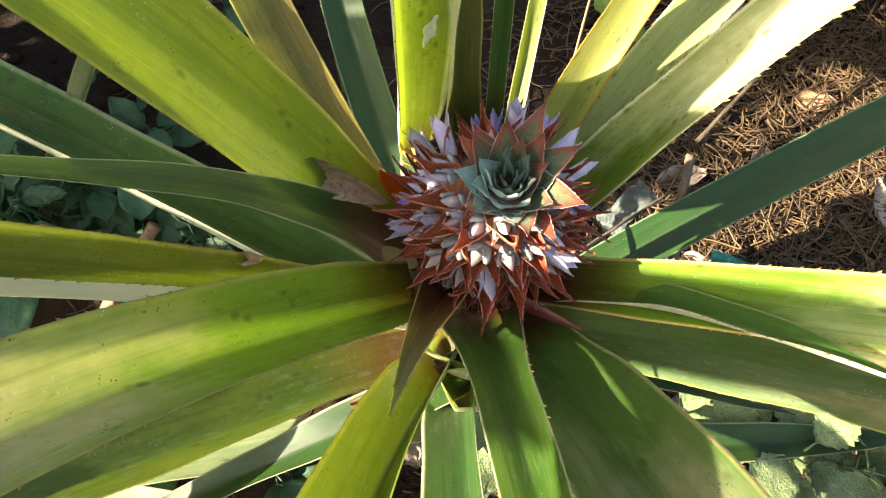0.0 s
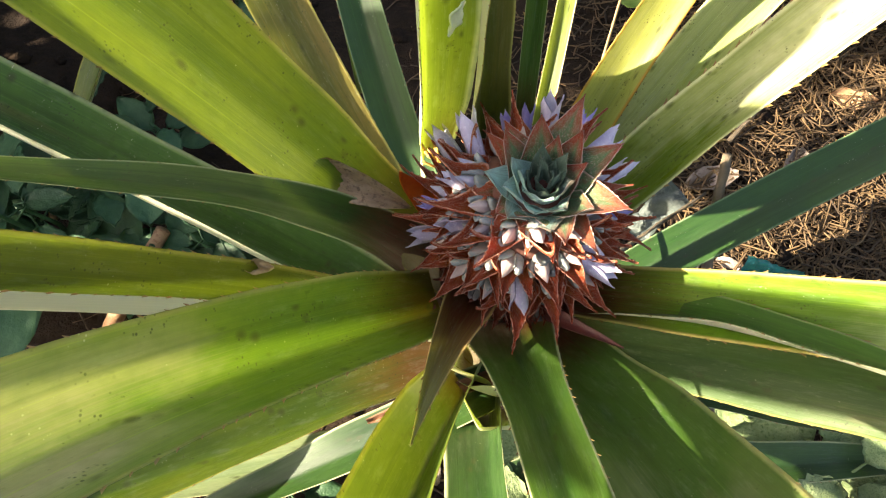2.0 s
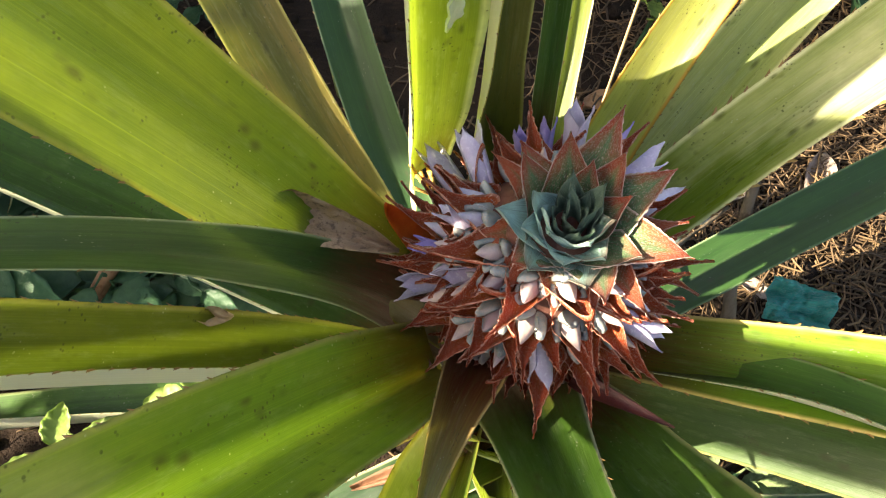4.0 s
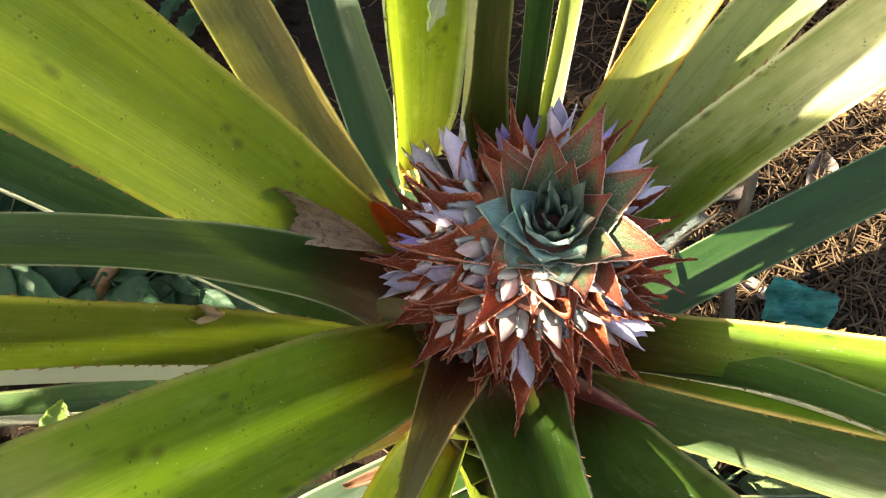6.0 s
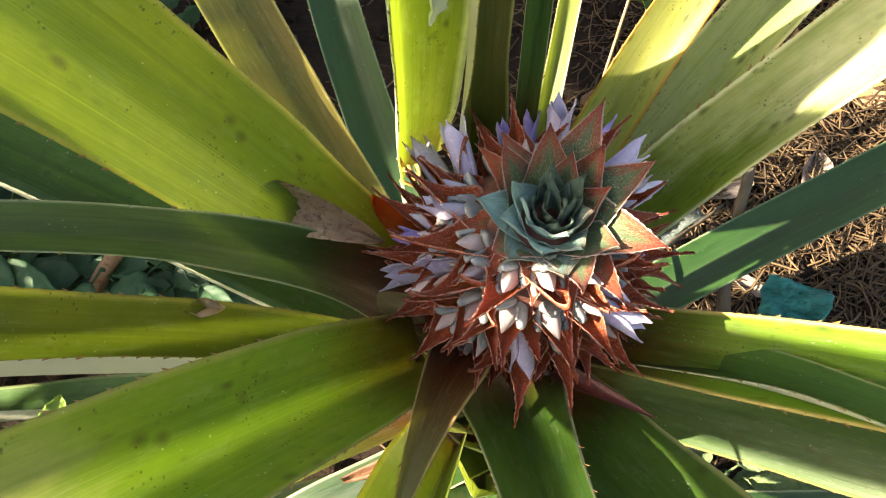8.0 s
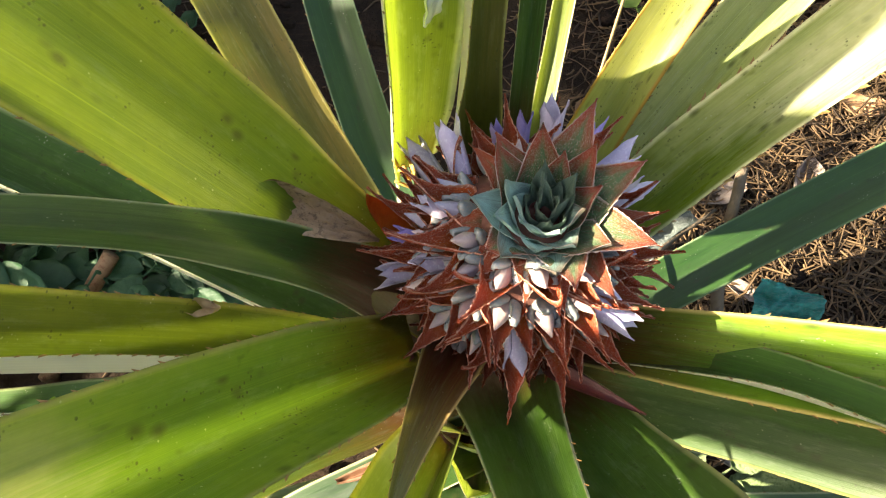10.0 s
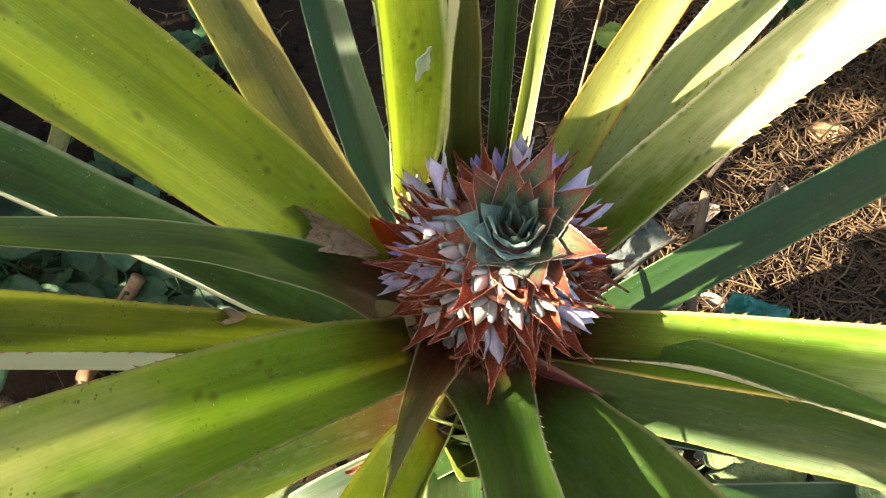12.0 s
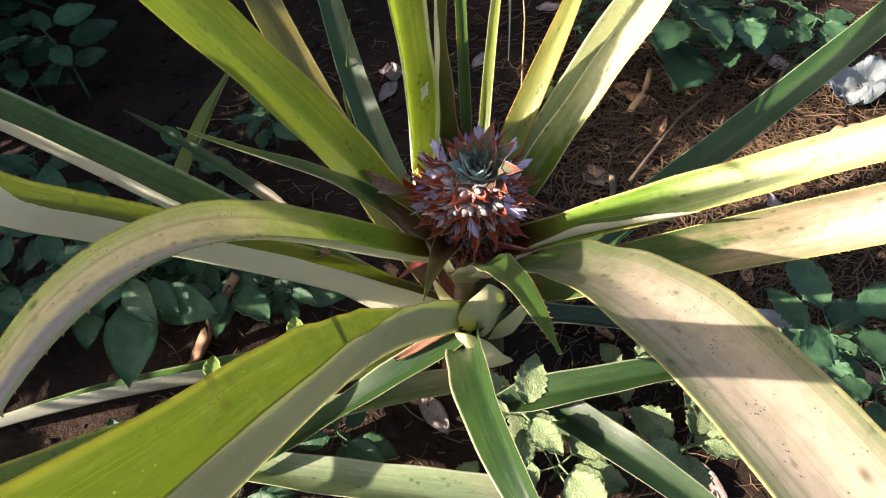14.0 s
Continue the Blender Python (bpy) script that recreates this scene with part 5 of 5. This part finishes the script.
stick("weathered grey-brown upright dead stem", [(0.192, 0.212, -0.02), (0.177, 0.231, 0.03), (0.169, 0.246, 0.062), (0.162, 0.266, 0.105), (0.160, 0.282, 0.128)], 0.0052, 0.0030)
stick("thin dry twig leaning on the dead stem", [(0.085, 0.205, 0.105), (0.125, 0.245, 0.090), (0.165, 0.285, 0.070)], 0.0018, 0.0011)
stick("mottled yellow-brown fallen stem", [(-0.290, 0.140, -0.005), (-0.265, 0.175, 0.03), (-0.235, 0.215, 0.06)], 0.0070, 0.0055, TAN)
stick("bent pale dry stalk on the straw", [(0.225, 0.500, -0.005), (0.245, 0.520, 0.02), (0.252, 0.545, 0.03)], 0.0050, 0.0030, STRAW)
stick("long thin dry twig on the ground", [(0.210, 0.380, 0.0), (0.280, 0.470, 0.012), (0.330, 0.520, 0.006)], 0.0022, 0.0014)
stick("grey twig lying across the soil", [(0.400, 0.560, 0.0), (0.450, 0.610, 0.02), (0.520, 0.640, 0.012)], 0.0028, 0.0018)

thing_sheet("plastic_scrap", "crumpled teal plastic packaging on the soil", "plastic scrap", TEAL, (0.226, 0.238, 0.026), (1, -0.25, 0.1), (0.25, 1, 0.35), 0.042, 0.030, 0.15, 0.014, 11, None, n=40, m=22)
thing_sheet("plastic_scrap", "crumpled whitish plastic sheet beside the dead stem", "plastic scrap", RAG_SHADED, (0.140, 0.285, 0.030), (0.6, 0.5, 0.55), (0.6, -0.7, 0.2), 0.050, 0.026, 0.2, 0.016, 12, None)
thing_sheet("plastic_scrap", "pale bluish plastic sheet half under litter", "plastic scrap", RAG, (0.530, 0.525, 0.012), (1, 0.5, 0), (-0.5, 1, 0.1), 0.090, 0.055, 0.1, 0.022, 13, None)
thing_sheet("plastic_scrap", "white plastic strip lying under a leaf", "plastic scrap", RAG, (0.300, 0.182, 0.008), (1, -0.35, 0), (0.35, 1, 0.1), 0.105, 0.035, 0.1, 0.014, 14, None)


def scatter_sheets(name, label, mat, count, box, size, seed, group):
    rnd = random.Random(seed)
    for i in range(count):
        x, y = rnd.uniform(box[0], box[1]), rnd.uniform(box[2], box[3])
        a = rnd.uniform(0, math.tau)
        s = size * rnd.uniform(0.6, 1.4)
        ob = thing_sheet(name, label, "dry leaf", mat, (x, y, soil_height(x, y) + 0.006), (math.cos(a), math.sin(a), rnd.uniform(-0.2, 0.2)), (-math.sin(a), math.cos(a), rnd.uniform(-0.3, 0.3)), s, s * rnd.uniform(0.35, 0.6), rnd.uniform(0.1, 0.4), s * 0.12, seed * 100 + i, oval, n=11, m=7)
        tagged(ob, group=group)


scatter_sheets("dry_leaf", "curled brown dead leaf on the soil", DRY, 34, (-0.15, 0.55, -0.05, 0.75), 0.040, 21, "fallen leaves")
scatter_sheets("dry_leaf", "tan dead leaf strip lying on straw", TAN, 26, (0.08, 0.55, 0.15, 0.65), 0.035, 22, "tan fallen leaves")


def build_straw():
    rnd = random.Random(9)
    verts, faces = [], []
    for i in range(11000):
        if i < 9200:
            x, y = rnd.gauss(0.32, 0.13), rnd.gauss(0.42, 0.15)
        else:
            x, y = rnd.uniform(-0.35, 0.7), rnd.uniform(-0.15, 0.95)
        z = soil_height(x, y) + abs(rnd.gauss(0.003, 0.004))
        a = rnd.gauss(0.5, 0.9)
        long = rnd.choice((rnd.uniform(0.008, 0.022), rnd.uniform(0.012, 0.055)))
        d = Vector((math.cos(a), math.sin(a), rnd.gauss(0, 0.14))).normalized()
        s = d.cross(Vector((0, 0, 1))).normalized() * rnd.uniform(0.0003, 0.0010)
        u = Vector((0, 0, 0.0008))
        bend = Vector((-d.y, d.x, 0)) * rnd.gauss(0, 0.12) * long
        k = len(verts)
        for q in (0, 0.5, 1):
            p = Vector((x, y, z)) + d * long * (q - 0.5) + bend * (1 - abs(2 * q - 1))
            verts += [p - s, p + u, p + s]
        for e in (0, 3):
            faces += [(k + e, k + e + 1, k + e + 4, k + e + 3), (k + e + 1, k + e + 2, k + e + 5, k + e + 4), (k + e + 2, k + e, k + e + 3, k + e + 5)]
    tagged(new("straw_litter", link_mesh("straw_litter", verts, faces, [STRAW_STUFF])), "loose straw and dry grass over soil", "straw", kind="stuff")


def build_clods():
    rnd = random.Random(19)
    verts, faces = [], []
    ico = bmesh.new()
    bmesh.ops.create_icosphere(ico, subdivisions=1, radius=1)
    base = [v.co.copy() for v in ico.verts]
    tris = [[v.index for v in f.verts] for f in ico.faces]
    ico.free()
    for i in range(1500):
        x, y = rnd.uniform(-0.8, 0.75), rnd.uniform(-0.2, 1.0)
        r = abs(rnd.gauss(0.003, 0.0035)) + 0.0012
        k = len(verts)
        q = Vector((rnd.uniform(0.7, 1.3), rnd.uniform(0.7, 1.3), rnd.uniform(0.5, 0.9)))
        for v in base:
            f = 1 + 0.35 * noise.noise(v * 1.7 + Vector((i, 0, 0)))
            verts.append(Vector((x + v.x * q.x * r * f, y + v.y * q.y * r * f, soil_height(x, y) + r * 0.3 + v.z * q.z * r * f)))
        faces += [tuple(k + e for e in t) for t in tris]
    tagged(new("soil_clods", link_mesh("soil_clods", verts, faces, [SOIL])), "small dark crumbs and clods of soil", "soil", kind="stuff")


def island_material(name, c1, c2, rough=0.75):
    m, nt, b, out = mat_new(name)
    geo = nt.nodes.new("ShaderNodeNewGeometry")
    nt.links.new(mixc(nt, geo.outputs["Random Per Island"], c1, c2), b.inputs["Base Color"])
    b.inputs["Roughness"].default_value = rough
    return m


STRAW_STUFF = island_material("straw_mixed", (0.034, 0.021, 0.010), (0.17, 0.105, 0.046))
build_straw()
build_clods()

# grass blades and a seed stalk among the upright leaves
def grass_blade(label, pts, width, mat, seed):
    return tagged(new("grass_blade", twig_mesh("grass_blade", mat, pts, width, 0.0004, 5)), label, "grass")


grass_blade("bright green grass blade among upright leaves", [(-0.125, 0.400, 0.0), (-0.118, 0.385, 0.15), (-0.085, 0.355, 0.27)], 0.0030, LIME, 1)


SEEDS = tagged(new("seed_stalk"), "thin dry stalk with pale seed specks among upright leaves", "seed stalk")
SEEDS.location = (0.066, 0.300, 0.10)
child("stem", twig_mesh("stem", STRAW, [(0, 0, -0.12), (0.002, 0.004, 0.06), (0.004, 0.006, 0.20), (0.001, 0.0, 0.235)], 0.0010, 0.0005, 5), SEEDS)
for q, (a, b, c) in enumerate(((0.012, 0.004, 0.262), (-0.010, 0.002, 0.252), (0.008, -0.004, 0.240), (-0.002, 0.0, 0.268))):
    child("side_stalk", twig_mesh("side_stalk", STRAW, [(0.001, 0.0, 0.225), (a, b, c)], 0.0006, 0.0004, 5), SEEDS)
    child("seed_head", bud_mesh((a, b, c), (a, b, 0.02), 0.007, 0.004, 70 + q, SILK), SEEDS)

# ---------------------------------------------------------------- shrubs added out of view to enclose and shade the bed
def shrub(label, at, height, radius, seed, leaves):
    rnd = random.Random(seed)
    top = tagged(new("shrub"), label, "shrub", "shrubs beside the bed")
    top.location = at
    limbs = []
    for i in range(7):
        a = i / 7 * math.tau + rnd.uniform(-0.3, 0.3)
        end = Vector((math.cos(a) * radius * 0.7, math.sin(a) * radius * 0.7, height * rnd.uniform(0.7, 0.95)))
        limbs.append(end)
        child("limb", twig_mesh("limb", WOOD, [(0, 0, -0.03), end * 0.45 + Vector((0, 0, height * 0.12)), end], 0.012, 0.004), top)
    verts, faces = [], []
    for i in range(leaves):
        a, b = rnd.uniform(0, math.tau), rnd.uniform(0.05, 1)
        r = radius * math.sqrt(rnd.uniform(0.1, 1)) * math.sin(math.pi * (0.15 + 0.72 * b)) * rnd.uniform(0.8, 1.15)
        p = Vector((math.cos(a) * r, math.sin(a) * r, height * b * rnd.uniform(0.9, 1.05)))
        d = Vector((math.cos(a) + rnd.gauss(0, 0.6), math.sin(a) + rnd.gauss(0, 0.6), rnd.gauss(0.1, 0.5))).normalized()
        s = d.cross(Vector((rnd.gauss(0, 0.4), rnd.gauss(0, 0.4), 1))).normalized()
        n = s.cross(d)
        long = rnd.uniform(0.05, 0.09)
        k = len(verts)
        verts += [p, p + d * long * 0.4 + s * long * 0.28 + n * 0.006, p + d * long, p + d * long * 0.4 - s * long * 0.28 + n * 0.006, p + d * long * 0.45 - n * 0.002]
        faces += [(k, k + 1, k + 4), (k + 1, k + 2, k + 4), (k + 2, k + 3, k + 4), (k + 3, k, k + 4)]
    child("crown", link_mesh("crown", verts, faces, [WEED]), top)
    return top


UNSEEN_SHRUBS = ((-1.15, 0.24, 0.93), (-1.12, 1.02, 1.15), (-1.30, 1.35, 1.2), (-0.80, 1.22, 0.8), (-0.25, 1.18, 0.7), (0.35, 1.25, 0.7), (1.10, 1.80, 0.7), (1.65, 1.30, 0.8),
          (1.90, 0.65, 0.7), (1.80, -0.10, 0.6), (1.90, -0.80, 0.7), (1.10, -1.60, 0.5), (0.20, -1.95, 0.5), (-0.75, -1.85, 0.6), (-1.70, -1.10, 0.7), (-1.22, -0.40, 0.45), (-0.95, 0.78, 0.62))
for i, (x, y, h) in enumerate(UNSEEN_SHRUBS):
    shrub("leafy green shrub, added out of view to shade the bed", (x, y, 0), h, 0.36, 60 + i, 2600 if x < -0.5 else 1100)
